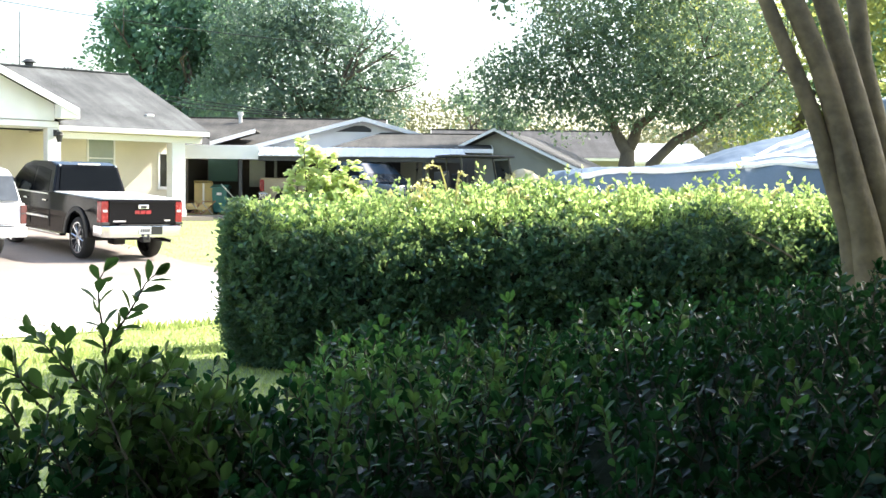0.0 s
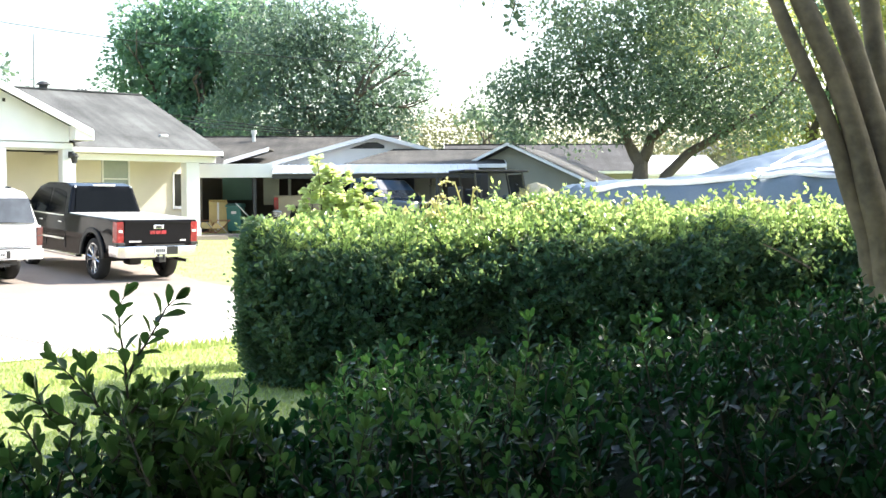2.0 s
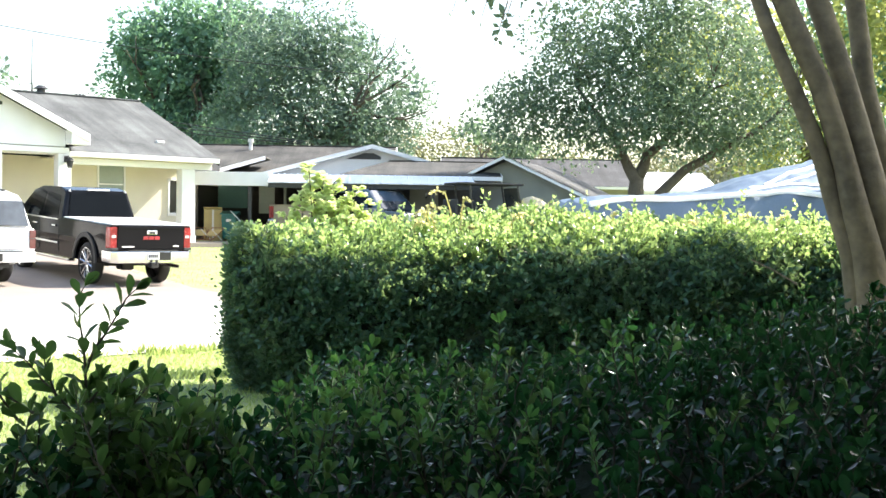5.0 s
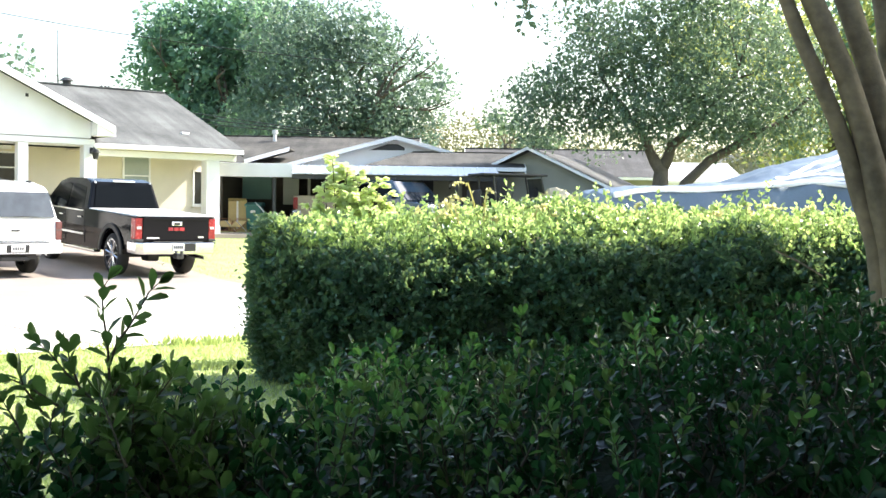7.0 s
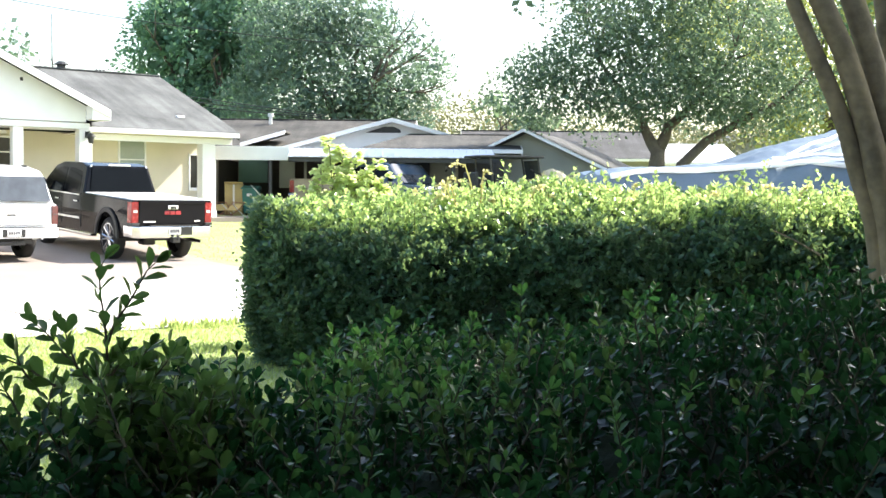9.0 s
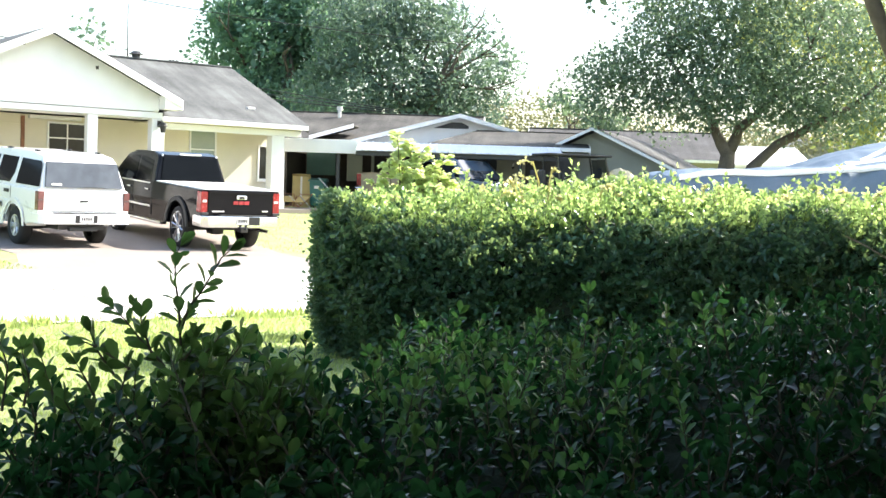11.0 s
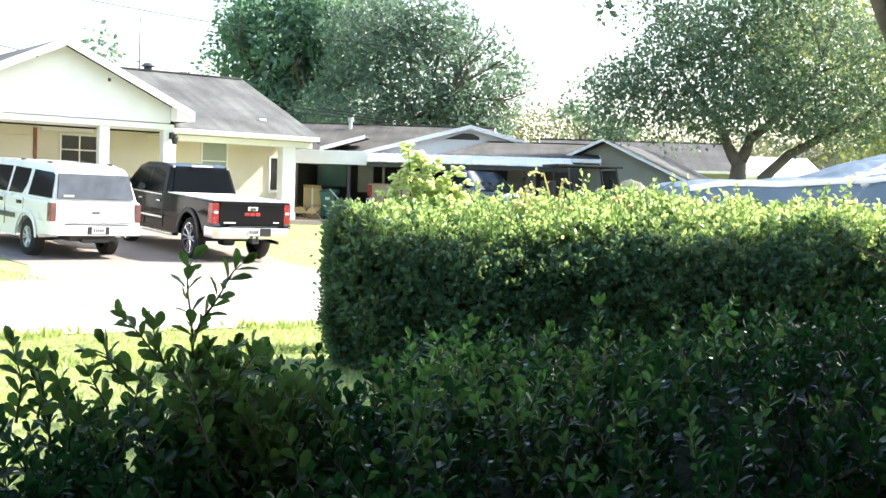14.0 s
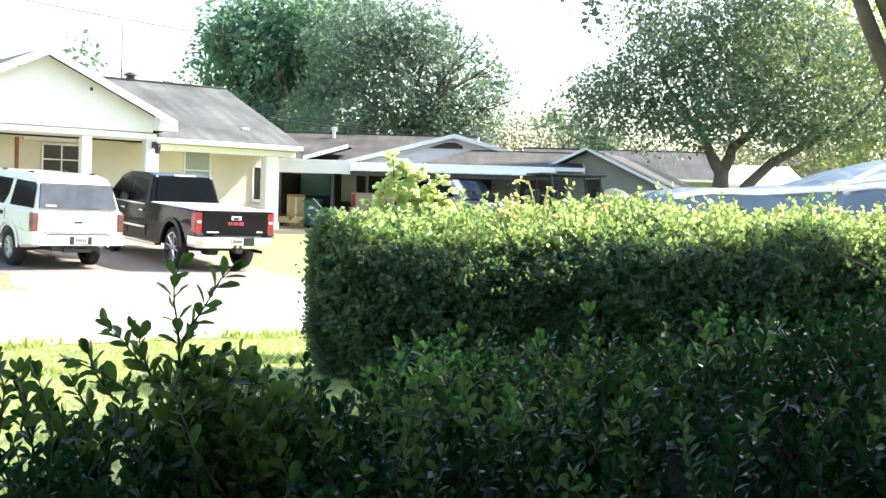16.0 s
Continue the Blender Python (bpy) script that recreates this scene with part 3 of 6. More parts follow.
h3, L3 = house((0, 41), "low wing with weathered brown shingle roof", SHINGLE2, H2B, -2.2, 2.4, 41.0, 46.4, 2.80, 3.44, eave_v=39.5, wallmat=GREYWALL, plan=LEVEL, hip=1.5)
# carport roof on posts
CZ = 0.70
cp = root("carport", Matrix.Translation((-3, 37.3, CZ)), "flat carport with a white fascia and bright sheet-metal edge", "carport")
C = lambda u, v, z: (u + 3, v - 37.3, z - CZ)
a, b = C(-7.0, 37.3, 2.45), C(1.72, 39.4, 2.62)
bm = bmesh.new()
prism(bm, [(a[1], a[2] + 0.06), (b[1] - 0.05, b[2] + 0.10), (b[1] - 0.05, b[2] + 0.15), (a[1], a[2] + 0.12)], "x", a[0], b[0])
part("roof_sheet", bm, METAL, cp)
x0, y0, z0 = C(-7.2, 39.37, 2.74)
part("roof_sheet", boxed(x0, C(-2.3, 0, 0)[0], y0, C(0, 43.8, 0)[1], z0, z0 + 0.06), METAL, cp)
part("fascia", boxed(a[0], C(-4.6, 0, 0)[0], a[1] - 0.06, a[1] - 0.003, a[2] - 0.04, a[2] + 0.38, 0.01), WHITE, cp)
# sloping sheet edge in single ribs
for i in range(31):
    ua = -4.58 + i * 0.2
    x0, y0, _ = C(ua, 36.7, 0)
    bm = bmesh.new()
    k = 0.004 * (i % 3)
    za, zb = 2.50 - CZ + k, 2.78 - CZ + k
    prism(bm, [(y0, za), (y0 + 1.0, zb), (y0 + 1.0, zb + 0.015), (y0, za + 0.015)], "x", x0, x0 + 0.19)
    prism(bm, [(y0 + 0.02, za + 0.016), (y0 + 0.98, zb + 0.016), (y0 + 0.98, zb + 0.04), (y0 + 0.02, za + 0.04)], "x", x0, x0 + 0.03)
    part("metal_sheet", bm, METAL, cp)
part("edge_beam", boxed(C(-4.58, 0, 0)[0], C(1.74, 0, 0)[0], C(0, 36.8, 0)[1], C(0, 36.9, 0)[1], 2.36 - CZ, 2.49 - CZ), DARKMETAL, cp)
for u in (-6.9, -5.18, -1.2, 0.4, 1.66):
    x0, y0, _ = C(u, 37.3 if u < -4 else 39.2 if u == -1.2 else 36.82, 0)
    part("post", boxed(x0 - 0.05, x0 + 0.05, y0 + 0.0, y0 + 0.1, 0.0, 1.70, 0.008), DARKMETAL if u > -6 else WHITE, cp)
# back and side walls coloured dark to stand for the shade inside
for ua, ub, m, v in ((-7.0, -2.6, SHADEBOARD, 42.45),):
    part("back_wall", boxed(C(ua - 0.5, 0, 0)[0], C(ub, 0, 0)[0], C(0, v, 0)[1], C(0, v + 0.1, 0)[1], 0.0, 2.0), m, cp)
part("side_wall", boxed(C(-7.1, 0, 0)[0], C(-7.0, 0, 0)[0], C(0, 38.6, 0)[1], C(0, 42.35, 0)[1], 0.0, 1.8), SHADEBOARD, cp)
part("wall_panel", boxed(C(-6.81, 0, 0)[0], C(-5.82, 0, 0)[0], C(0, 41.3, 0)[1], C(0, 41.36, 0)[1], 1.07, 1.95, 0.01), TEAL, cp, "teal painted wall panel")
part("panel", boxed(C(-5.43, 0, 0)[0], C(-4.9, 0, 0)[0], C(0, 41.3, 0)[1], C(0, 41.35, 0)[1], 0.9, 1.9, 0.01), CURTAIN, cp)
part("panel", boxed(C(-4.6, 0, 0)[0], C(-4.5, 0, 0)[0], C(0, 41.3, 0)[1], C(0, 41.35, 0)[1], 0.5, 1.9, 0.01), CURTAIN, cp)
# flat dark panels put in for openings that are only deep shade
part("dark_opening", boxed(C(-1.05, 0, 0)[0], C(-0.33, 0, 0)[0], C(0, 40.0, 0)[1], C(0, 40.06, 0)[1], 0.0, 1.95, 0.01), SHADEBOARD, cp)
part("dark_opening", boxed(C(0.60, 0, 0)[0], C(2.05, 0, 0)[0], C(0, 39.0, 0)[1], C(0, 39.06, 0)[1], 0.0, 1.9, 0.01), SHADEBOARD, cp)
part("panel", boxed(C(-0.31, 0, 0)[0], C(0.18, 0, 0)[0], C(0, 39.0, 0)[1], C(0, 39.06, 0)[1], 0.0, 1.9, 0.01), GREYWALL, cp)
part("panel", boxed(C(0.24, 0, 0)[0], C(0.57, 0, 0)[0], C(0, 39.0, 0)[1], C(0, 39.06, 0)[1], 0.0, 1.9, 0.01), GREYWALL, cp)

# gable-fronted neighbour: ridge runs away from the street
def gable_house(label, base, uc, hw, v0, v1, eave, apex, wallmat, roofmat, trim=WHITE, plan=None):
    h = root("house", (ST if plan is None else plan) @ Matrix.Translation((uc, v0, base)), label, "house")
    e, p = eave - base, apex - base
    sl = (p - e) / hw
    w = hw - 0.4
    part("gable_wall", prismed([(-w, -0.5), (w, -0.5), (w, e + 0.4 * sl - 0.02), (0, p - 0.02), (-w, e + 0.4 * sl - 0.02)], "y", 0, 0.16), wallmat, h)
    part("gable_wall", prismed([(-w, -0.5), (w, -0.5), (w, e + 0.4 * sl - 0.02), (0, p - 0.02), (-w, e + 0.4 * sl - 0.02)], "y", v1 - v0 - 0.16, v1 - v0), wallmat, h)
    for s in (-1, 1):
        part("wall", boxed(min(s * w, s * (w - 0.15)), max(s * w, s * (w - 0.15)), 0.163, v1 - v0 - 0.163, -0.5, e + 0.3 * sl), wallmat, h)
        part("roof", prismed([(s * hw, e), (0, p), (0, p + 0.1), (s * hw, e + 0.1)], "y", -0.45, v1 - v0 + 0.45), roofmat, h)
        part("bargeboard", prismed([(s * hw, e + 0.01), (0, p + 0.01), (0, p + 0.11), (s * hw, e + 0.11)], "y", -0.49, -0.453), trim, h)
        part("fascia", boxed(min(s * hw, s * (hw + 0.03)), max(s * hw, s * (hw + 0.03)), -0.45, v1 - v0 + 0.45, e - 0.1, e + 0.11), trim, h)
    return h


gable_house("grey-green gabled house with white bargeboards", 0.5, 2.86, 2.8, 40.3, 50.0, 2.16, 3.48, GREYWALL, SHINGLE3, plan=Matrix.Translation((2.86, 40.3, 0)) @ Matrix.Rotation(radians(-17), 4, "Z") @ Matrix.Translation((-2.86, -40.3, 0)))


# ---- vehicles: local x to the right, y forward, z up, from the left rear wheel's contact ----
def wheel(parent, x, y, r, w, rimr, side, spokes=6, rimmat=CHROME):
    """A tyre with a rounded shoulder and a spoked rim; side -1: the outer face looks to the left."""
    bm = bmesh.new()
    prof = [(-w / 2, rimr), (-w / 2, r - 0.05), (-w / 2 + 0.03, r - 0.012), (-w / 2 + 0.07, r), (w / 2 - 0.07, r), (w / 2 - 0.03, r - 0.012), (w / 2, r - 0.05), (w / 2, rimr)]
    N = 28
    rings = [[bm.verts.new((x + a, y + q * math.cos(2 * math.pi * i / N), r + q * math.sin(2 * math.pi * i / N))) for a, q in prof] for i in range(N)]
    for i in range(N):
        for j in range(len(prof) - 1):
            bm.faces.new((rings[i][j], rings[i][j + 1], rings[(i + 1) % N][j + 1], rings[(i + 1) % N][j]))
    wh = part("wheel", bm, TYRE, parent, smooth=True)
    xo = x + side * w / 2
    bm = bmesh.new()
    xi, xr = xo - side * 0.09, xo - side * 0.01
    tube(bm, (xi - side * 0.02, y, r), (xi, y, r), rimr * 0.98, rimr * 0.98, N)
    part("brake_disc", bm, DARKMETAL, wh)
    bm = bmesh.new()
    prof = [(xo - side * 0.12, rimr + 0.004), (xr, rimr + 0.004), (xr, rimr - 0.03), (xo - side * 0.12, rimr - 0.04)]
    rings = [[bm.verts.new((a, y + q * math.cos(2 * math.pi * i / N), r + q * math.sin(2 * math.pi * i / N))) for a, q in prof] for i in range(N)]
    for i in range(N):
        for j in range(4):
            bm.faces.new((rings[i][j], rings[i][(j + 1) % 4], rings[(i + 1) % N][(j + 1) % 4], rings[(i + 1) % N][j]))
    for k in range(spokes):
        for dlt in (-0.12, 0.12):
            t = 2 * math.pi * k / spokes + dlt
            t2 = 2 * math.pi * k / spokes + dlt * 1.6
            tube(bm, (xr - side * 0.03, y + 0.04 * math.cos(t), r + 0.04 * math.sin(t)), (xr - side * 0.005, y + (rimr - 0.02) * math.cos(t2), r + (rimr - 0.02) * math.sin(t2)), 0.026, 0.02, 6)
    tube(bm, (xr - side * 0.06, y, r), (xr + side * 0.005, y, r), 0.075, 0.05, 12)
    part("rim", bm, rimmat, wh)
    return wh


def arch(yc, zc, r, n=9):
    return [(yc + r * math.cos(math.pi * i / (n - 1)), zc + r * math.sin(math.pi * i / (n - 1))) for i in range(n)]


def side_panels(parent, x_at, side, polys, mat, name):
    """Thin panes that follow the body's side; x_at(z) is its half-width there."""
    out = []
    for p in polys:
        bm = bmesh.new()
        o = [bm.verts.new((XC + side * (x_at(z) + 0.006), y, z)) for y, z in p]
        i = [bm.verts.new((XC + side * (x_at(z) - 0.004), y, z)) for y, z in p]
        bm.faces.new(o), bm.faces.new(i[::-1])
        for k in range(len(p)):
            bm.faces.new((o[k], i[k], i[(k + 1) % len(p)], o[(k + 1) % len(p)]))
        out.append(part(name, bm, mat, parent))
    return out


XC = 0.92


def pickup(m, label, paint, rimmat, big=True, print_rear=True):
    """A crew-cab pickup: 5.8 m long, 2.0 m wide."""
    t = root("pickup_truck", m, label, "pickup truck")
    W, r, rim = 1.0, 0.43, 0.325
    wb = 3.65
    yr, yf = -1.18, 4.62
    low = 0.50
    # bed and lower body with wheel openings
    body = [(yr, low + 0.12), (yr, 1.28), (1.35, 1.26), (1.37, 1.27), (3.25, 1.22), (4.3, 1.16), (yf, 1.0), (yf, low)]
    body += arch(wb, r + 0.04, 0.52) + [(wb - 0.54, low)] + [(0.56, low)] + arch(0, r + 0.04, 0.52) + [(-0.55, low + 0.12)]
    belt = lambda p: 1.0 if p[1] > 0.8 else 0.985
    part("body", prismed(body, "x", XC - W, XC + W, 0.035, belt), paint, t)
    # cab
    half = lambda z: W - 0.03 - 0.20 * max(0, (z - 1.2)) / 0.7
    cab = [(1.33, 1.20), (1.52, 1.86), (1.9, 1.915), (2.9, 1.90), (3.3, 1.80), (4.05, 1.19)]
    part("cab", prismed(cab, "x", XC - W + 0.03, XC + W - 0.03, 0.05, lambda p: half(p[1]) / (W - 0.03)), paint, t)
    for s in (-1, 1):
        side_panels(t, half, s, [[(1.62, 1.30), (1.72, 1.72), (2.25, 1.79), (2.45, 1.79), (2.45, 1.28)], [(2.55, 1.28), (2.55, 1.79), (2.95, 1.78), (3.25, 1.68), (3.72, 1.27)]], TINT, "side_window")
        # chrome window line, door seams, handles, flares
        xs = XC + s * (W + 0.004)
        part("window_trim", boxed(min(xs, xs - s * 0.03), max(xs, xs - s * 0.03), 1.5, 3.7, 1.225, 1.25), CHROME, t)
        for yy in (1.42, 2.5, 3.45):
            part("door_seam", boxed(min(xs, xs - s * 0.012), max(xs, xs - s * 0.012), yy, yy + 0.012, 0.56, 1.21), TRIM, t)
        for yy in (1.56, 2.62):
            part("door_handle", boxed(min(xs, xs + s * 0.03), max(xs, xs + s * 0.03), yy, yy + 0.2, 1.08, 1.115, 0.008), CHROME, t)
        for yc in (0, wb):
            bm = bmesh.new()
            prism(bm, arch(yc, r + 0.04, 0.60, 13) + arch(yc, r + 0.04, 0.515, 13)[::-1], "x", min(xs - s * 0.01, xs + s * 0.035), max(xs - s * 0.01, xs + s * 0.035), 0.012)
            part("wheel_flare", bm, paint if not big else TRIM, t)
        part("side_moulding", boxed(min(xs, xs + s * 0.015), max(xs, xs + s * 0.015), 1.45, 3.4, 0.72, 0.765, 0.005), CHROME, t)
        part("running_board", boxed(min(xs - s * 0.12, xs + s * 0.06), max(xs - s * 0.12, xs + s * 0.06), 0.75, 3.0, 0.40, 0.46, 0.02), CHROME, t)
        mx = XC + s * (W + 0.02)
        mir = part("door_mirror", boxed(min(mx, mx + s * 0.24), max(mx, mx + s * 0.24), 3.38, 3.5, 1.28, 1.50, 0.03), paint, t)
        part("mirror_glass", boxed(min(mx + s * 0.03, mx + s * 0.22), max(mx + s * 0.03, mx + s * 0.22), 3.372, 3.378, 1.30, 1.48), CHROME, mir)
        # tail lamps wrap the rear corners
        x1 = XC + s * (W + 0.006)
        bm = boxed(min(x1, x1 - s * 0.17), max(x1, x1 - s * 0.17), yr - 0.012, yr + 0.20, 0.82, 1.24, 0.012)
        tl = part("tail_lamp", bm, REDLAMP, t)
        xm = XC + s * (W - 0.085)
        part("reverse_lamp", boxed(xm - 0.05, xm + 0.05, yr - 0.02, yr - 0.013, 1.03, 1.08), PALE, tl)
        part("tow_light", boxed(xm - 0.09, xm + 0.09, yr - 0.06, yr + 0.1, 0.78, 0.83, 0.01), DARKMETAL, t)
        wheel(t, XC + s * 0.85, 0, r, 0.27, rim, s, 6, rimmat)
        wheel(t, XC + s * 0.85, wb, r, 0.27, rim, s, 6, rimmat)
    # rear window
    bm = bmesh.new()
    q = [(-0.80, 1.345, 1.29), (0.80, 1.345, 1.29), (0.70, 1.49, 1.80), (-0.70, 1.49, 1.80)]
    o = [bm.verts.new((XC + x, y - 0.02, z)) for x, y, z in q]
    i = [bm.verts.new((XC + x, y + 0.02, z)) for x, y, z in q]
    bm.faces.new(o), bm.faces.new(i[::-1])
    for k in range(4):
        bm.faces.new((o[k], i[k], i[(k + 1) % 4], o[(k + 1) % 4]))
    part("rear_window", bm, TINT, t)
    part("brake_light", boxed(XC - 0.28, XC + 0.28, 1.44, 1.50, 1.86, 1.895, 0.006), PALE, t)
    for xx in (-0.72, 0.72):
        part("roof_marker", tube(bmesh.new(), (XC + xx, 1.50, 1.83), (XC + xx, 1.50, 1.87), 0.03, 0.02, 8), PALE, t)
    # bed cover, tailgate, bumper
    # pale on the big pickup: the sky's reflection is put into the cover's colour
    part("bed_cover", boxed(XC - W + 0.05, XC + W - 0.05, yr + 0.03, 1.30, 1.27, 1.305, 0.012), PALE if big else paint, t, "glossy bed cover, sky glare in its pale colour")
    tg = part("tailgate", boxed(XC - W + 0.175, XC + W - 0.175, yr - 0.02, yr - 0.003, 0.80, 1.27, 0.006), paint, t)
    part("tailgate_edge", boxed(XC - W + 0.175, XC + W - 0.175, yr - 0.045, yr - 0.022, 1.20, 1.27, 0.008), paint, tg)
    if print_rear:
        part("handle", boxed(XC - 0.13, XC + 0.13, yr - 0.05, yr - 0.022, 1.10, 1.185, 0.008), CHROME, tg)
        part("handle_recess", boxed(XC - 0.07, XC + 0.07, yr - 0.056, yr - 0.051, 1.11, 1.16), TRIM, tg)
        for k in range(3):
            part("badge", boxed(XC - 0.20 + 0.14 * k, XC - 0.08 + 0.14 * k, yr - 0.032, yr - 0.022, 0.995, 1.065, 0.006), BADGE, tg, "plain red badge block")
        part("badge", boxed(XC - 0.72, XC - 0.42, yr - 0.028, yr - 0.021, 0.835, 0.865), CHROME, tg, "chrome lettering bar")
        part("badge", boxed(XC + 0.55, XC + 0.70, yr - 0.028, yr - 0.021, 0.85, 0.88), CHROME, tg, "chrome lettering bar")
    bm = bmesh.new()
    prism(bm, [(XC - W - 0.01, yr + 0.35), (XC - W - 0.01, yr - 0.06), (XC - W + 0.12, yr - 0.17), (XC + W - 0.12, yr - 0.17), (XC + W + 0.01, yr - 0.06), (XC + W + 0.01, yr + 0.35)], "z", 0.53, 0.765, 0.02)
    bp = part("rear_bumper", bm, CHROME, t, "chrome rear bumper")
    part("bumper_step", boxed(XC - 0.60, XC + 0.62, yr - 0.16, yr - 0.06, 0.766, 0.79, 0.006), TRIM, bp)
    part("plate_recess", boxed(XC - 0.10, XC + 0.42, yr - 0.176, yr - 0.172, 0.59, 0.755), TRIM, bp)
    pl = part("number_plate", boxed(XC - 0.17, XC + 0.13, yr - 0.19, yr - 0.178, 0.60, 0.75, 0.004), PALE, bp)
    for k in range(5):
        part("plate_bar", boxed(XC - 0.135 + 0.048 * k, XC - 0.105 + 0.048 * k, yr - 0.193, yr - 0.1905, 0.645, 0.705), DARKPRINT, pl)
    bm = boxed(XC - 0.09, XC + 0.09, yr - 0.24, yr - 0.05, 0.44, 0.55, 0.01)
    tube(bm, (XC, yr - 0.30, 0.50), (XC, yr - 0.30, 0.60), 0.03, 0.03, 8)
    part("tow_hitch", bm, DARKMETAL, t)
    part("exhaust_pipe", tube(bmesh.new(), (XC + 0.72, yr - 0.10, 0.44), (XC + 0.68, yr + 0.7, 0.46), 0.045, 0.045, 10), CHROME, t)
    part("axle", tube(bmesh.new(), (XC - 0.75, 0, r), (XC + 0.75, 0, r), 0.07, 0.07, 8), DARKMETAL, t)
    part("axle_housing", boxed(XC - 0.16, XC + 0.16, -0.17, 0.17, r - 0.15, r + 0.15, 0.06), DARKMETAL, t)
    part("chassis", boxed(XC - 0.5, XC + 0.5, yr + 0.1, yf - 0.2, 0.52, 0.62), DARKMETAL, t)
    part("inner_arches", boxed(XC - 0.70, XC + 0.70, -0.6, 0.6, 0.63, 0.9), TRIM, t)
    # front
    part("grille", boxed(XC - 0.7, XC + 0.7, yf - 0.01, yf + 0.03, 0.70, 1.0, 0.01), CHROME, t)
    part("front_bumper", boxed(XC - W + 0.02, XC + W - 0.02, yf - 0.15, yf + 0.15, 0.45, 0.66, 0.03), CHROME, t)
    for s in (-1, 1):
        xx = XC + s * 0.82
        part("headlight", boxed(xx - 0.13, xx + 0.13, yf - 0.06, yf + 0.035, 0.78, 1.0, 0.015), PALE, t)
    return t


def wagon(m, label, paint, glassmat, rear_detail=True, rimmat=METAL, L=5.0):
    """A large five-door estate on truck wheels: 5 m long, 2 m wide, 1.87 m high."""
    t = root("suv", m, label, "suv")
    W, r, rim = 0.99, 0.375, 0.215
    wb = 2.95 * L / 5.0
    yr, yf = -1.12, L - 1.12
    low, rake = 0.42, 0.0 if L > 4.5 else 0.22
    body = [(yr + 0.02, low + 0.1), (yr, 0.75), (yr + 0.03, 1.16), (yf - 1.25, 1.14), (yf - 0.12, 1.04), (yf, 0.85), (yf, low)]
    body += arch(wb, r + 0.03, 0.46) + [(wb - 0.47, low)] + [(0.47, low)] + arch(0, r + 0.03, 0.46) + [(-0.48, low + 0.1)]
    part("body", prismed(body, "x", XC - W, XC + W, 0.065, lambda p: 1.0 if p[1] > 0.7 else 0.985), paint, t)
    half = lambda z: W - 0.03 - 0.19 * max(0, (z - 1.12)) / 0.7
    cab = [(yr + 0.03, 1.11), (yr + 0.20, 1.66), (yr + 0.34, 1.80), (yr + 0.8, 1.845), (yf - 1.98 - rake, 1.84), (yf - 1.63 - rake, 1.78), (yf - 1.15, 1.10)]
    part("cab", prismed(cab, "x", XC - W + 0.03, XC + W - 0.03, 0.095, lambda p: half(p[1]) / (W - 0.03)), paint, t)
    d2 = yf - 1.55
    for s in (-1, 1):
        if L < 4.5:
            panes = [[(yr + 0.09, 1.20), (yr + 0.23, 1.63), (yr + 0.32, 1.68), (-0.02, 1.70), (-0.02, 1.20)], [(0.10, 1.20), (0.10, 1.70), (0.72, 1.70), (0.95, 1.62), (d2 + 0.05, 1.20)]]
        else:
            panes = [[(yr + 0.09, 1.20), (yr + 0.23, 1.63), (yr + 0.32, 1.68), (0.05, 1.70), (0.05, 1.20)], [(0.35, 1.20), (0.22, 1.40), (0.22, 1.70), (1.0, 1.71), (1.0, 1.20)], [(1.12, 1.20), (1.12, 1.71), (1.85, 1.70), (2.1, 1.64), (d2 + 0.1, 1.20)]]
        side_panels(t, half, s, panes, TINT, "side_window")
        xs = XC + s * (W + 0.004)
        for yy in (0.16, 1.06, d2 - 0.1):
            part("door_seam", boxed(min(xs, xs - s * 0.012), max(xs, xs - s * 0.012), yy, yy + 0.012, 0.55, 1.13), TRIM, t)
        for yy in (0.24, 1.16):
            part("door_handle", boxed(min(xs, xs + s * 0.03), max(xs, xs + s * 0.03), yy, yy + 0.2, 1.00, 1.07, 0.012), TRIM, t)
        part("side_moulding", boxed(min(xs, xs + s * 0.02), max(xs, xs + s * 0.02), 0.55, wb - 0.55, 0.70, 0.80, 0.008), GREYGLASS, t)
        for yc in (0, wb):
            bm = bmesh.new()
            prism(bm, arch(yc, r + 0.03, 0.52, 13) + arch(yc, r + 0.03, 0.455, 13)[::-1], "x", min(xs - s * 0.01, xs + s * 0.015), max(xs - s * 0.01, xs + s * 0.015), 0.006)
            part("wheel_lip", bm, paint, t)
        mx = XC + s * (W + 0.02)
        part("door_mirror", boxed(min(mx, mx + s * 0.22), max(mx, mx + s * 0.22), d2 - 0.22, d2 - 0.1, 1.18, 1.36, 0.03), paint, t)
        for yy in (yr + 0.75, 0.9):
            part("rack_foot", boxed(XC + s * 0.66 - 0.03, XC + s * 0.66 + 0.03, yy, yy + 0.16, 1.825, 1.875, 0.015), TRIM, t)
        x1 = XC + s * (W + 0.006)
        tl = part("tail_lamp", boxed(min(x1, x1 - s * 0.13), max(x1, x1 - s * 0.13), yr - 0.012, yr + 0.14, 0.76, 1.12, 0.012), AMBERRED, t)
        part("lamp_bar", boxed(min(x1, x1 - s * 0.12) + 0.004, max(x1, x1 - s * 0.12) - 0.004, yr - 0.018, yr - 0.013, 0.95, 0.965), TRIM, tl)
        wheel(t, XC + s * 0.83, 0, r, 0.25, rim, s, 5, rimmat)
        wheel(t, XC + s * 0.83, wb, r, 0.25, rim, s, 5, rimmat)
        xx = XC + s * 0.78
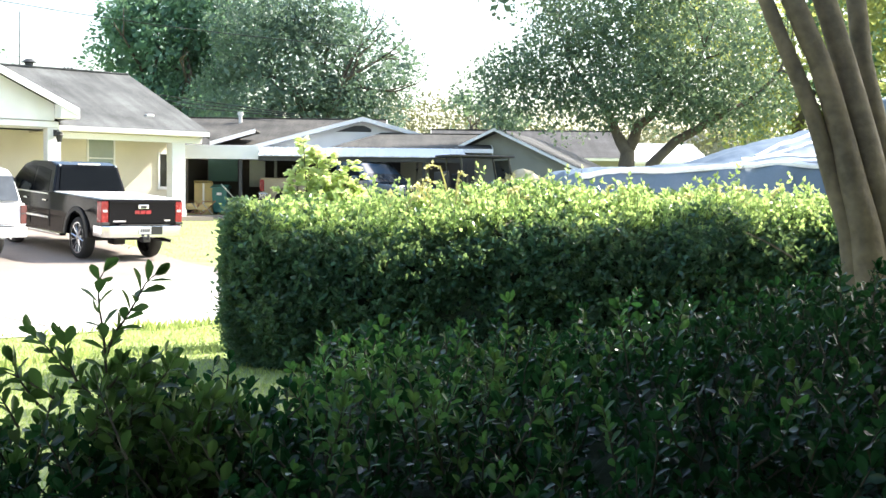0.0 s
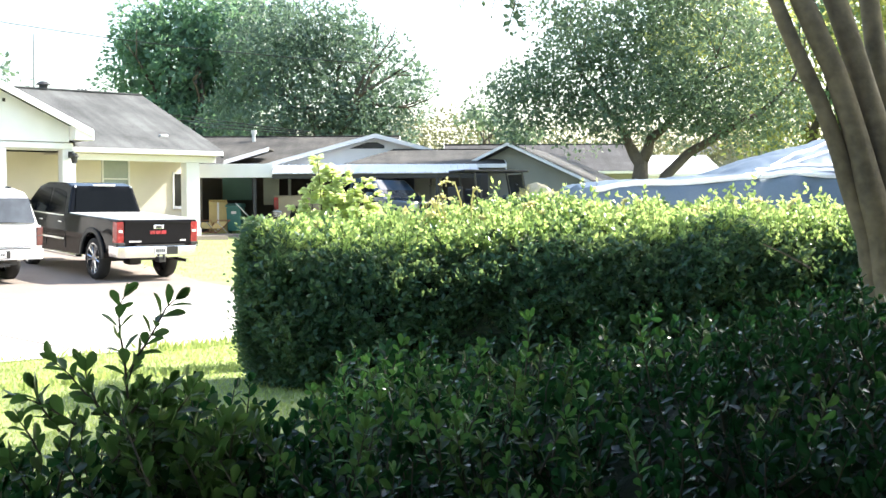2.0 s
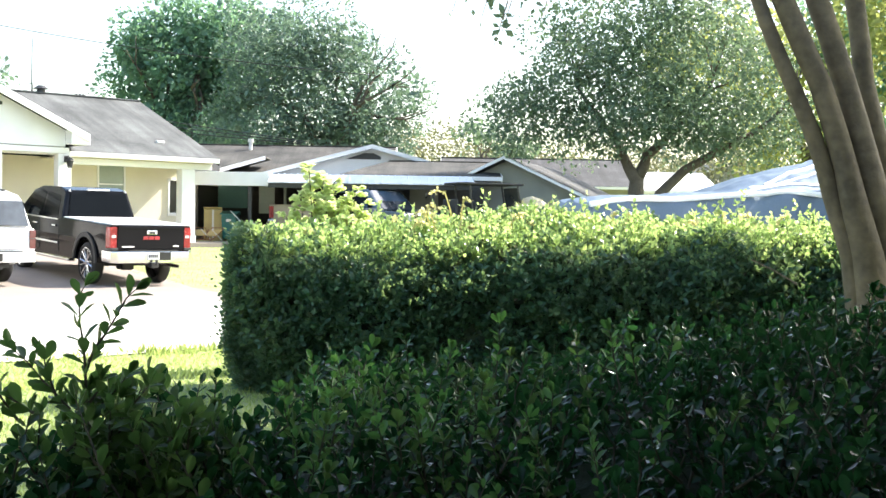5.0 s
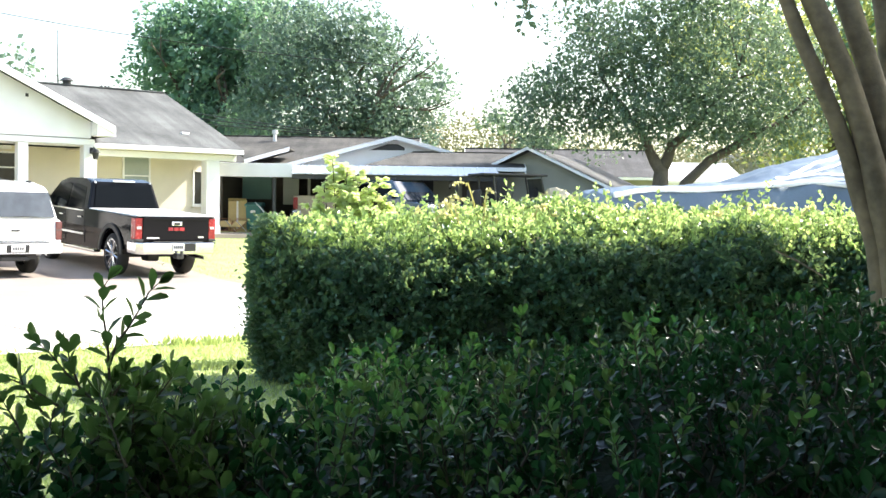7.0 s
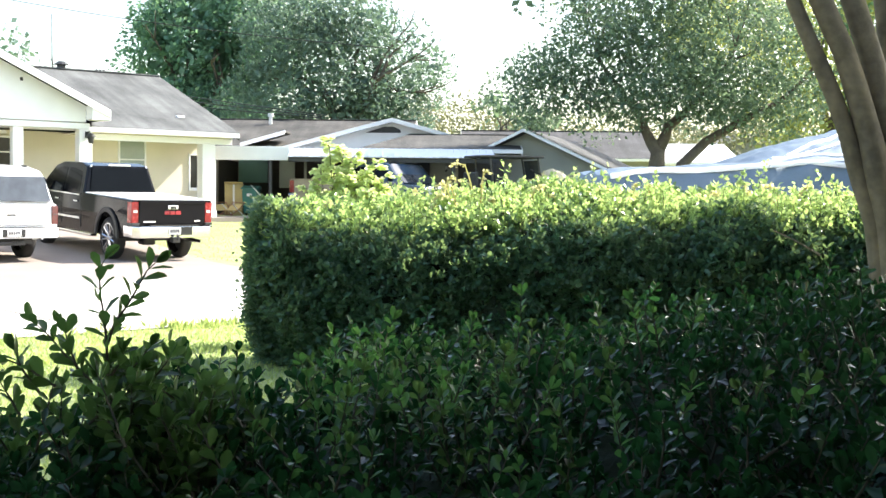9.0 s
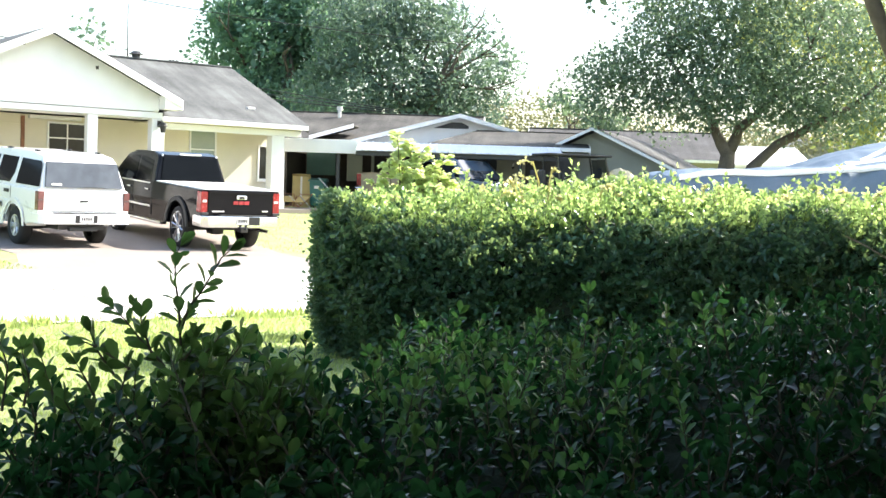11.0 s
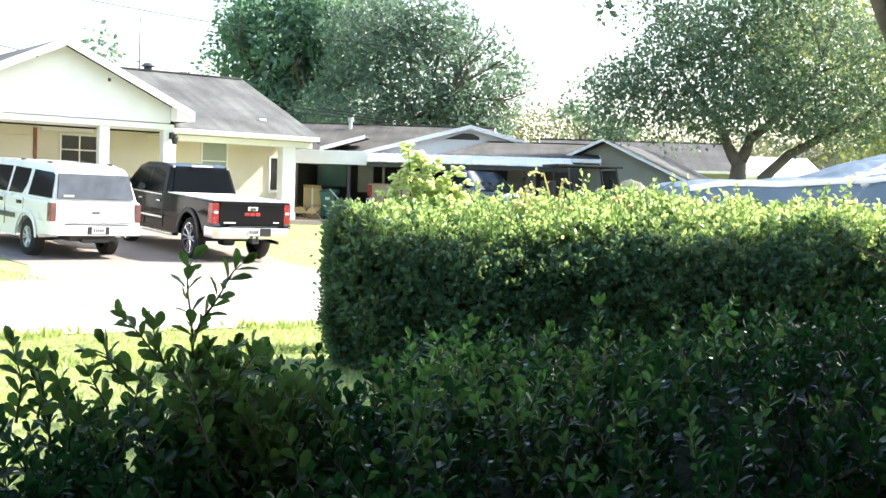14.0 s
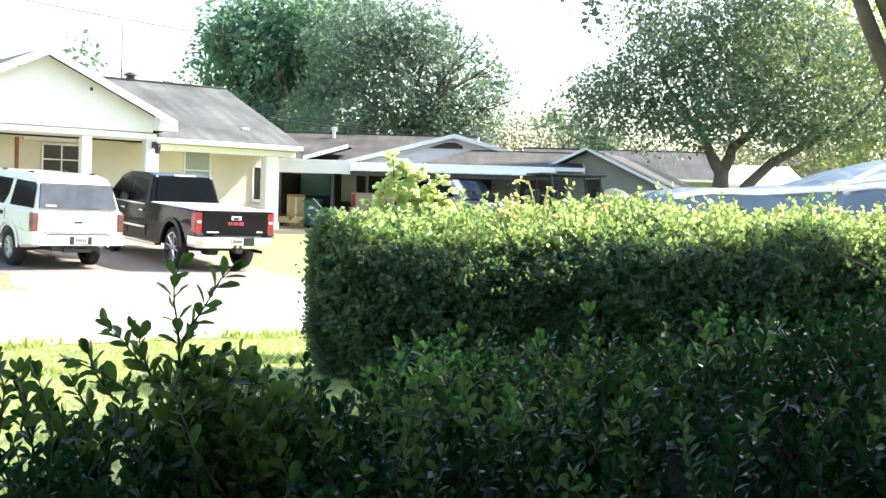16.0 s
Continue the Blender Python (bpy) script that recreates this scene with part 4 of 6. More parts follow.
        part("headlight", boxed(xx - 0.15, xx + 0.15, yf - 0.08, yf + 0.012, 0.74, 0.95, 0.012), PALE, t)
    # rear screen, set on the sloping back
    bm = bmesh.new()
    q = [(-0.84, yr + 0.035, 1.20), (0.84, yr + 0.035, 1.20), (0.76, yr + 0.19, 1.68), (-0.76, yr + 0.19, 1.68)]
    o = [bm.verts.new((XC + x, y - 0.03, z)) for x, y, z in q]
    i = [bm.verts.new((XC + x, y + 0.02, z)) for x, y, z in q]
    bm.faces.new(o), bm.faces.new(i[::-1])
    for k in range(4):
        bm.faces.new((o[k], i[k], i[(k + 1) % 4], o[(k + 1) % 4]))
    rs = part("rear_window", bm, glassmat, t)
    if rear_detail:
        part("sticker", boxed(XC - 0.72, XC - 0.50, yr + 0.005, yr + 0.012, 1.235, 1.275), PALE, rs)
    part("front_screen", prismed([(yf - 1.66 - rake, 1.72), (yf - 1.22, 1.16), (yf - 1.17, 1.16), (yf - 1.61 - rake, 1.72)], "x", XC - 0.74, XC + 0.74), GREYGLASS, t)
    part("tailgate_seam", boxed(XC - 0.82, XC + 0.82, yr - 0.006, yr + 0.03, 0.742, 0.752), TRIM, t)
    part("emblem", boxed(XC - 0.09, XC + 0.09, yr - 0.008, yr + 0.03, 0.93, 0.96, 0.008), TRIM, t, "small dark emblem")
    bm = bmesh.new()
    prism(bm, [(XC - W - 0.005, yr + 0.3), (XC - W - 0.005, yr - 0.04), (XC - W + 0.1, yr - 0.12), (XC + W - 0.1, yr - 0.12), (XC + W + 0.005, yr - 0.04), (XC + W + 0.005, yr + 0.3)], "z", 0.50, 0.70, 0.02)
    bp = part("rear_bumper", bm, paint, t)
    part("bumper_step", boxed(XC - 0.7, XC + 0.7, yr - 0.11, yr - 0.02, 0.703, 0.72, 0.004), TRIM, bp)
    if rear_detail:
        pr = part("plate_recess", boxed(XC - 0.24, XC + 0.24, yr - 0.126, yr - 0.122, 0.53, 0.68), TRIM, bp)
        pl = part("number_plate", boxed(XC - 0.15, XC + 0.15, yr - 0.136, yr - 0.128, 0.54, 0.67, 0.004), PALE, bp)
        for k in range(5):
            part("plate_bar", boxed(XC - 0.115 + 0.048 * k, XC - 0.085 + 0.048 * k, yr - 0.139, yr - 0.1365, 0.58, 0.635), DARKPRINT, pl)
        part("wiper", boxed(XC - 0.05, XC + 0.45, yr + 0.0, yr + 0.02, 1.20, 1.215), TRIM, t)
    part("chassis", boxed(XC - 0.5, XC + 0.5, yr + 0.1, yf - 0.2, 0.38, 0.55), DARKMETAL, t)
    part("axle", tube(bmesh.new(), (XC - 0.7, 0, r), (XC + 0.7, 0, r), 0.06, 0.06, 8), DARKMETAL, t)
    part("tow_bar", boxed(XC - 0.3, XC + 0.3, yr - 0.02, yr + 0.1, 0.36, 0.43, 0.01), DARKMETAL, t)
    part("grille", boxed(XC - 0.55, XC + 0.55, yf - 0.01, yf + 0.02, 0.74, 0.95, 0.01), CHROME, t)
    part("front_bumper", boxed(XC - W + 0.02, XC + W - 0.02, yf - 0.15, yf + 0.10, 0.40, 0.62, 0.03), paint, t)
    return t


CAR = 0.90
SIZE = Matrix.Diagonal((CAR, CAR, CAR, 1))
pickup(pose(-6.62, 24.25, 0.035, 3.4, 0, 40) @ Matrix.Translation((0.06, 0, 0)) @ Matrix.Diagonal((0.86, 0.90, 0.97, 1)), "glossy black pickup with chrome wheels parked on the driveway", BLACKPAINT, CHROME)
wagon(pose(-9.31, 22.75, 0.06, 3.4, 0, 47) @ Matrix.Diagonal((0.938, 0.90, 0.975, 1)), "white family SUV with dark windows parked on the driveway", WHITEPAINT, GREYGLASS)
# in the carport
pickup(pose(-3.95, 40.4, 0.705, 0, 0, -90) @ Matrix.Diagonal((0.9, 0.68, 0.9, 1)), "dusty tan pickup parked under the carport", TANPAINT, DARKMETAL, False, False)
wagon(pose(-1.15, 38.05, 0.705, 0, 0, -133) @ SIZE, "dark blue SUV parked nose-out in the carport", BLUEPAINT, GREYGLASS, False, METAL, 4.0)


# ---- things in the carport ----
def wheelie_bin(m, label, mat):
    b = root("wheelie_bin", m, label, "bin")
    bm = bmesh.new()
    prism(bm, [(-0.24, -0.26), (0.24, -0.26), (0.24, 0.26), (-0.24, 0.26)], "z", 0.08, 0.95)
    for v in bm.verts:
        if v.co.z > 0.5:
            v.co.x *= 1.2
            v.co.y *= 1.2
    bmesh.ops.bevel(bm, geom=bm.edges[:], offset=0.03, segments=2, affect='EDGES')
    part("body", bm, mat, b)
    part("lid", prismed([(-0.36, 0.95), (0.34, 0.953), (0.34, 1.04), (0.1, 1.09), (-0.36, 1.0)], "x", -0.32, 0.32, 0.015), mat, b)
    part("handle", tube(bmesh.new(), (-0.25, 0.38, 0.98), (0.25, 0.38, 0.98), 0.018), mat, b)
    for s in (-0.24, 0.24):
        part("wheel", tube(bmesh.new(), (s - 0.03, 0.22, 0.12), (s + 0.03, 0.22, 0.12), 0.12, 0.12, 14), TYRE, b)
    part("emblem", boxed(-0.09, 0.09, -0.315, -0.305, 0.70, 0.80, 0.02), PALE, b, "pale round mark")
    return b


wheelie_bin(pose(-5.92, 38.3, 0.70, 0, 0, -4) @ Matrix.Diagonal((0.84, 0.84, 0.86, 1)), "teal green wheelie bin standing at the carport", BINGREEN)
bx = root("cardboard_box", pose(-6.47, 38.4, 0.70, 0, 0, 6), "tall tan cardboard box beside the bins", "box")
part("body", boxed(-0.28, 0.28, -0.2, 0.2, 0.0, 0.98, 0.01), TANBOX, bx)
part("flap", prismed([(-0.2, 0.983), (-0.36, 1.04), (-0.36, 1.05), (-0.2, 0.993)], "x", -0.28, 0.28), TANBOX, bx)
part("tape", boxed(-0.03, 0.03, -0.203, -0.2005, 0.1, 0.97), PALE, bx)
for k, (u, v, rz) in enumerate(((-6.75, 37.75, 20), (-6.4, 37.6, -25))):
    ch = root("folding_chair", pose(u, v, 0.70, 0, 0, rz), "collapsed rusty folding chair frame on the ground", "chair", "folded chairs")
    for s in (-0.22, 0.22):
        part("frame_tube", pipe(bmesh.new(), [(s, -0.35, 0.02), (s, 0.1, 0.22), (s, 0.4, 0.42)], [0.014] * 3, 6), RUST, ch)
        part("leg", pipe(bmesh.new(), [(s * 0.9, 0.3, 0.02), (s * 0.9, -0.25, 0.36)], [0.013] * 2, 6), PALE if k else RUST, ch)
    for yy, zz in ((-0.3, 0.05), (0.1, 0.22), (0.38, 0.41)):
        part("crossbar", tube(bmesh.new(), (-0.22, yy, zz), (0.22, yy, zz), 0.012, n=6), RUST, ch)
    part("seat", prismed([(-0.05, 0.155), (0.3, 0.335), (0.3, 0.35), (-0.05, 0.17)], "x", -0.2, 0.2), TANBOX, ch)
mw = root("push_mower", pose(-4.85, 37.9, 0.70, 0, 0, 100), "old push mower standing at the carport post", "mower")
part("deck", boxed(-0.25, 0.25, -0.35, 0.35, 0.1, 0.24, 0.04), DARKMETAL, mw)
part("engine", boxed(-0.14, 0.14, -0.14, 0.14, 0.243, 0.45, 0.04), DARKMETAL, mw)
for s in (-0.28, 0.28):
    for y in (-0.3, 0.3):
        part("wheel", tube(bmesh.new(), (s - 0.025, y, 0.11), (s + 0.025, y, 0.11), 0.11, 0.11, 12), TYRE, mw)
    part("handle_tube", pipe(bmesh.new(), [(s * 0.8, 0.3, 0.2), (s * 0.8, 1.0, 0.95)], [0.014] * 2, 6), PALE, mw)
part("grip", tube(bmesh.new(), (-0.23, 1.0, 0.95), (0.23, 1.0, 0.95), 0.018), TRIM, mw)


def golf_cart(m):
    g = root("golf_cart", m, "dark golf cart with a black roof on thin posts", "golf cart")
    part("body", prismed([(-1.1, 0.3), (1.1, 0.3), (1.2, 0.55), (1.0, 0.85), (0.75, 0.9), (0.65, 0.42), (-0.3, 0.42), (-0.3, 0.75), (-1.1, 0.8)], "x", -0.58, 0.58, 0.04), DARKMETAL, g)
    part("seat", boxed(-0.55, 0.55, -0.55, 0.02, 0.755, 0.88, 0.05), TRIM, g)
    part("backrest", boxed(-0.55, 0.55, -0.68, -0.58, 0.9, 1.36, 0.04), TRIM, g)
    part("rear_backrest", boxed(-0.5, 0.5, -1.28, -1.19, 0.85, 1.42, 0.04), TRIM, g)
    part("rear_seat", boxed(-0.5, 0.5, -1.2, -0.75, 0.803, 0.92, 0.05), TRIM, g)
    part("roof", boxed(-0.62, 0.62, -1.2, 0.95, 1.86, 1.93, 0.03), TRIM, g)
    for x in (-0.56, 0.56):
        part("roof_post", pipe(bmesh.new(), [(x, 0.95, 0.8), (x, 0.75, 1.87)], [0.03] * 2, 6), DARKMETAL, g)
        part("roof_post", pipe(bmesh.new(), [(x, -0.72, 0.8), (x, -0.85, 1.87)], [0.03] * 2, 6), DARKMETAL, g)
        part("arm_rail", pipe(bmesh.new(), [(x, -0.7, 1.05), (x, -0.2, 1.08), (x, -0.15, 0.8)], [0.016] * 3, 6), DARKMETAL, g)
        for y in (-0.75, 0.8):
            w = part("wheel", tube(bmesh.new(), (x - 0.09, y, 0.23), (x + 0.09, y, 0.23), 0.23, 0.23, 18), TYRE, g)
            part("rim", tube(bmesh.new(), (x - 0.095, y, 0.23), (x + 0.095, y, 0.23), 0.12, 0.12, 12), METAL, w)
    part("windscreen", prismed([(0.97, 0.86), (0.79, 1.8), (0.80, 1.8), (0.98, 0.86)], "x", -0.52, 0.52), GREYGLASS, g)
    part("steering_wheel", tube(bmesh.new(), (-0.25, 0.5, 1.05), (-0.25, 0.47, 1.09), 0.17, 0.17, 14), TRIM, g)
    return g


golf_cart(pose(1.98, 35.6, 0.705, 0, 0, -68) @ Matrix.Diagonal((0.95, 0.95, 0.95, 1)))
# heap of dry cuttings in the sun
rng = np.random.default_rng(8)
hp = root("brush_heap", Matrix.Translation((3.6, 35.5, rise(to_street(3.6, 35.5)[1]))), "heap of pale dry cuttings in the sun", "brush heap")
bm = bmesh.new()
bmesh.ops.create_icosphere(bm, subdivisions=4, radius=1.0)
for v in bm.verts:
    v.co = Vector((v.co.x * 1.5, v.co.y * 0.8, max(0, v.co.z) * (1.80 - 0.50 * v.co.x))) * (1 + 0.16 * noise.noise(v.co * 2.3))
part("mound", bm, CUTTINGS, hp)
d = unit(rng.normal(size=(2500, 3)) + np.array([0, 0, 0.5]))
d[:, 2] = np.abs(d[:, 2])
leaves("cuttings", rng, np.stack([d[:, 0] * 1.5, d[:, 1] * 0.8, d[:, 2] * (1.80 - 0.50 * d[:, 0])], 1), rng.normal(size=(2500, 3)), rng.uniform(0.08, 0.2, 2500), LEAF_DRY, hp, NARROW)


# ---- draped covers beside the street ----
def draped(m, label, height, nu, nv, su, sv):
    """A tarpaulin over a hull and frame: a sheet with hanging sides, folds and a hem."""
    t = root("tarpaulin_cover", m, label, "tarpaulin")
    vs, fs = [], []
    for j in range(nv + 1):
        for i in range(nu + 1):
            a, b = i / nu, j / nv
            vs.append((a * su, b * sv + 0.05 * math.sin(a * 37 + b * 3), height(a, b)))
    for j in range(nv):
        for i in range(nu):
            k = j * (nu + 1) + i
            fs.append((k, k + 1, k + nu + 2, k + nu + 1))
    ob = mesh_arrays("sheet", np.array(vs), np.array(fs), CANVAS, t, smooth=True)
    mod = ob.modifiers.new("thickness", 'SOLIDIFY')
    mod.thickness = 0.012
    return t


def fold(a, b):
    return 0.035 * noise.noise((a * 9, b * 5, 2)) + 0.02 * noise.noise((a * 31, b * 17, 4))


def boat_height(a, b):
    """Steep hanging side up to a rim, then a shallow top that climbs towards the tall end."""
    side = min(b / 0.06, 1.0, (1 - b) / 0.06, a / 0.02, (1 - a) / 0.02)
    side = max(side, 0.0) ** 0.4
    rim = 1.58 + 0.06 * math.sin(a * 11 + 0.6) + 0.30 * min(a / 0.4, 1)
    back = min(max((b - 0.06) / 0.5, 0), 1)
    climb = max(0.0, a - 0.52) * 2.1 * back
    ridge = 0.07 * abs(math.sin(a * 5 + b * 9.0)) ** 3 * (1 if b > 0.07 else 0)
    return side * (rim + climb + ridge + 0.10 * back) + fold(a, b) * side


# rolled hem, made thick and white to stand for the sunlit rim
def hem(parent, f, su, y, a0, a1, r=0.06):
    bm = bmesh.new()
    pts = [(su * (a0 + (a1 - a0) * i / 40), y + 0.02 * math.sin(i), f(a0 + (a1 - a0) * i / 40) + 0.02) for i in range(41)]
    pipe(bm, pts, [r] * 41, 6)
    part("hem", bm, CANVASHEM, parent, "rolled hem, pale for the sunlit rim")


bt = draped(pose(3.35, 24.4, 0.12, 0, 0, 3), "long blue-grey tarpaulin draped over a low boat", boat_height, 150, 60, 6.6, 5.0)
hem(bt, lambda a: boat_height(a, 0.062), 6.6, 0.31, 0.02, 0.98)
for b0, b1, a0 in ((0.12, 0.30, 0.50), (0.22, 0.48, 0.56), (0.34, 0.62, 0.64)):
    bm = bmesh.new()
    pts = [(6.6 * (a0 + (0.97 - a0) * i / 20), 5.0 * (b0 + (b1 - b0) * i / 20), boat_height(a0 + (0.97 - a0) * i / 20, b0 + (b1 - b0) * i / 20) + 0.02) for i in range(21)]
    pipe(bm, pts, [0.05] * 21, 6)
    part("seam", bm, CANVASHEM, bt, "pale taped seam")


def tent_height(a, b):
    side = min(b / 0.04, 1.0, (1 - b) / 0.04, a / 0.06, (1 - a) / 0.06)
    side = max(side, 0.0) ** 0.35
    return side * (3.34 - 0.9 * abs(a - 0.32) + 0.05 * math.sin(b * 9)) + fold(a, b) * side


tt = draped(pose(8.85, 23.6, 0.12, 0, 0, 3), "tall blue-grey tarpaulin hung over a frame", tent_height, 70, 60, 3.6, 2.0)
hem(tt, lambda a: tent_height(a, 0.042), 3.6, 0.20, 0.05, 0.95, 0.035)
bm = bmesh.new()
pipe(bm, [(1.35 + 0.02 * i + 0.5 * i / 8, -0.02, 3.1 - 0.30 * i) for i in range(9)], [0.03] * 9, 6)
part("strap", bm, CANVASHEM, tt, "pale hanging strap")


# ---- far houses ----
house((13.5, 66), "distant house with a pale sunlit roof behind the oak", PALE, 0.7, 11.3, 16.0, 66.0, 74.0, 3.25, 4.4, wallmat=WHITE, plan=LEVEL)
gable_house("distant grey gabled house with white bargeboards", 0.7, 22.2, 3.6, 84.0, 96.0, 4.7, 6.2, GREYWALL, SHINGLE, plan=LEVEL)
house((6, 60), "distant low house with a plain grey shingle roof", SHINGLE3, 0.7, 1.5, 10.5, 60.0, 68.0, 3.2, 4.75, wallmat=GREYWALL, plan=LEVEL)


# ---- trees ----
def limb(bm, rng, p, d, length, r, depth, tips, bend=0.25):
    n = 4
    pts, rad = [Vector(p)], [r]
    d = Vector(d).normalized()
    for i in range(n):
        d = (d + Vector(rng.normal(size=3)) * bend * 0.5 + Vector((0, 0, 0.06))).normalized()
        pts.append(pts[-1] + d * length / n)
        rad.append(r * (1 - 0.5 * (i + 1) / n))
    pipe(bm, pts, rad, 8 if depth > 1 else 5)
    tips.append(pts[-1])
    tips.append(pts[2])
    if depth > 0:
        for k in range(rng.integers(2, 4)):
            nd = (d + Vector(rng.normal(size=3)) * 0.6).normalized()
            limb(bm, rng, pts[-1] if k else pts[3], nd, length * rng.uniform(0.55, 0.8), rad[-1] * 0.85, depth - 1, tips, bend)


def crown(name, rng, clumps, per, size, mat, parent, label="", shape=DIAMOND, droop=-0.1):
    """Leaves in uneven clumps: (centre, radius) each, denser to the clump's skin."""
    P, A, S = [], [], []
    for c, r in clumps:
        k = max(6, int(per * r * r))
        d = unit(rng.normal(size=(k, 3)))
        rad = r * rng.uniform(0.35, 1.05, k) ** 0.6
        P.append(np.array(c) + d * rad[:, None] * np.array([1, 1, 0.8]))
        A.append(d + rng.normal(size=(k, 3)) * 0.7 + np.array([0, 0, droop]))
        S.append(rng.uniform(0.65, 1.3, k) * size)
    return leaves(name, rng, np.concatenate(P), np.concatenate(A), np.concatenate(S), mat, parent, shape, label)


def tree(seed, base, trunk, height, blobs, per, size, mat, label, bark=BARK, clump=(0.7, 1.6), count=60, stems=None, inner=0):
    """A tree: tapered trunk and limbs up into blobs (centre, radii), which hold many clumps of leaves."""
    rng = np.random.default_rng(seed)
    t = root("tree", Matrix.Translation(base), label, "tree")
    bm = bmesh.new()
    tips = []
    if stems:
        for pts, rad in stems:
            pipe(bm, pts, rad, 10)
            limb(bm, rng, pts[-1], Vector(pts[-1]) - Vector(pts[-2]), height * 0.22, rad[-1] * 0.9, 2, tips)
    else:
        pipe(bm, [(0, 0, -0.2), (0.03, 0, height * 0.15), (0, 0.05, height * 0.32)], [trunk * 1.25, trunk, trunk * 0.85], 12)
        for k in range(4):
            a = 2 * math.pi * k / 4 + rng.uniform(0, 1)
            limb(bm, rng, (0, 0.05, height * 0.3), (math.cos(a) * 0.6, math.sin(a) * 0.6, 1), height * 0.3, trunk * 0.6, 2, tips)
    part("trunk", bm, bark, t, smooth=True)
    clumps = []
    for c, r in blobs:
        for _ in range(max(6, int(count * (r[0] * r[1] * r[2]) ** (2 / 3) / 9))):
            d = rng.normal(size=3)
            d /= np.linalg.norm(d)
            q = np.array(c) + d * np.array(r) * rng.uniform(0.45, 1.0)
            clumps.append((q, rng.uniform(*clump)))
    crown("crown", rng, clumps, per, size, mat, t)
    if inner:
        P, A, S = [], [], []
        for c, r in blobs:
            k = int(inner * r[0] * r[1] * r[2])
            d = unit(rng.normal(size=(k, 3)))
            P.append(np.array(c) + d * np.array(r) * (0.78 * rng.random(k) ** 0.4)[:, None])
            A.append(rng.normal(size=(k, 3)))
            S.append(rng.uniform(1.2, 2.4, k) * size)
        leaves("inner_crown", rng, np.concatenate(P), np.concatenate(A), np.concatenate(S), mat, t)
    return t


tree(11, (-12.9, 66, 0.7), 0.45, 12, [((-1.0, 0, 8.4), (3.5, 3, 4.8)), ((2.4, 1, 9.8), (3.6, 3, 4.2)), ((0.6, 0, 4.2), (4.2, 3, 2.6))], 130, 0.25, LEAF_DARK, "tall dark green tree behind the houses", count=42, clump=(0.6, 1.4), inner=34)
tree(12, (-4.5, 60, 0.7), 0.45, 11, [((-0.5, 0, 7.0), (3.9, 3.3, 3.4)), ((-3.2, 1, 8.8), (3.0, 3, 3.6)), ((0.2, 0, 9.2), (2.6, 3, 1.9)), ((3.5, 0, 7.2), (1.8, 2.4, 1.8)), ((0, 0, 4.0), (4.3, 3, 2.0)), ((-3.6, 0, 5.4), (3.0, 3, 2.4)), ((1.6, 0, 5.4), (3.0, 2.6, 1.6))], 150, 0.19, LEAF_GREY, "broad grey-green tree behind the low house", count=36, clump=(0.5, 1.2), inner=22)
tree(13, (4.2, 74, 0.7), 0.4, 7, [((-0.5, 0, 6.2), (1.5, 2.0, 1.0)), ((1.6, 0, 5.2), (1.9, 2, 1.1)), ((0.3, 0, 3.6), (2.6, 2.4, 1.6))], 90, 0.26, LEAF_OAK, "distant round dark tree", count=34, clump=(0.4, 0.9), inner=30)
tree(14, (-25.5, 74, 0.7), 0.3, 11, [((0, 0, 9.2), (1.6, 1.5, 2.4)), ((-4, 0, 7), (2.5, 2, 1.5))], 26, 0.4, LEAF_GREY, "thin distant tree above the roof", count=16, clump=(0.5, 1.0))
# two crowns sunlit by leaf colour, and a darker-leaved one as shade behind
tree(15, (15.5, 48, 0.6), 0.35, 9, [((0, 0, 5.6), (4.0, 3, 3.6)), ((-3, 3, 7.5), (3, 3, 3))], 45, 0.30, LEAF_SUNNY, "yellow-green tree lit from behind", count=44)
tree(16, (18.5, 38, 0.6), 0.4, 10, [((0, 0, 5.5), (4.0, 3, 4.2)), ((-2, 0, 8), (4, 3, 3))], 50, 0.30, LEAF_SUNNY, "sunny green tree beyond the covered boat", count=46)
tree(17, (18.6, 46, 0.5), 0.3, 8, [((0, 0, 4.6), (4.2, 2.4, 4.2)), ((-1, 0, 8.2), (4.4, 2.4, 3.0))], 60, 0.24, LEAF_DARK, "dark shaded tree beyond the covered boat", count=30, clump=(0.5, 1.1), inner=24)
# oak: two upright forks and a limb that leans to one side
OB = Vector((7.35, 40.0, 0.45))
oak_stems = [([(-0.24, 0, -0.4), (-0.24, 0.0, 1.95), (-0.21, 0.0, 2.43), (-0.44, 0.0, 2.74), (-0.65, 0.0, 3.17), (-0.87, 0.0, 3.66), (-1.32, 0.0, 4.21)], [0.36, 0.28, 0.25, 0.19, 0.16, 0.13, 0.10]),
             ([(-0.18, 0.0, 2.47), (0.0, 0.0, 2.84), (0.12, 0.0, 3.25), (0.54, 0.0, 3.59), (1.14, 0.0, 4.24)], [0.2, 0.19, 0.17, 0.13, 0.10]),
             ([(-0.020000000000000018, 0.3, -0.4), (0.58, 0.0, 2.0), (1.36, 0.0, 2.77), (2.18, 0.0, 3.24), (2.82, 0.0, 3.62), (3.74, 0.0, 4.1)], [0.22, 0.19, 0.16, 0.14, 0.12, 0.09])]
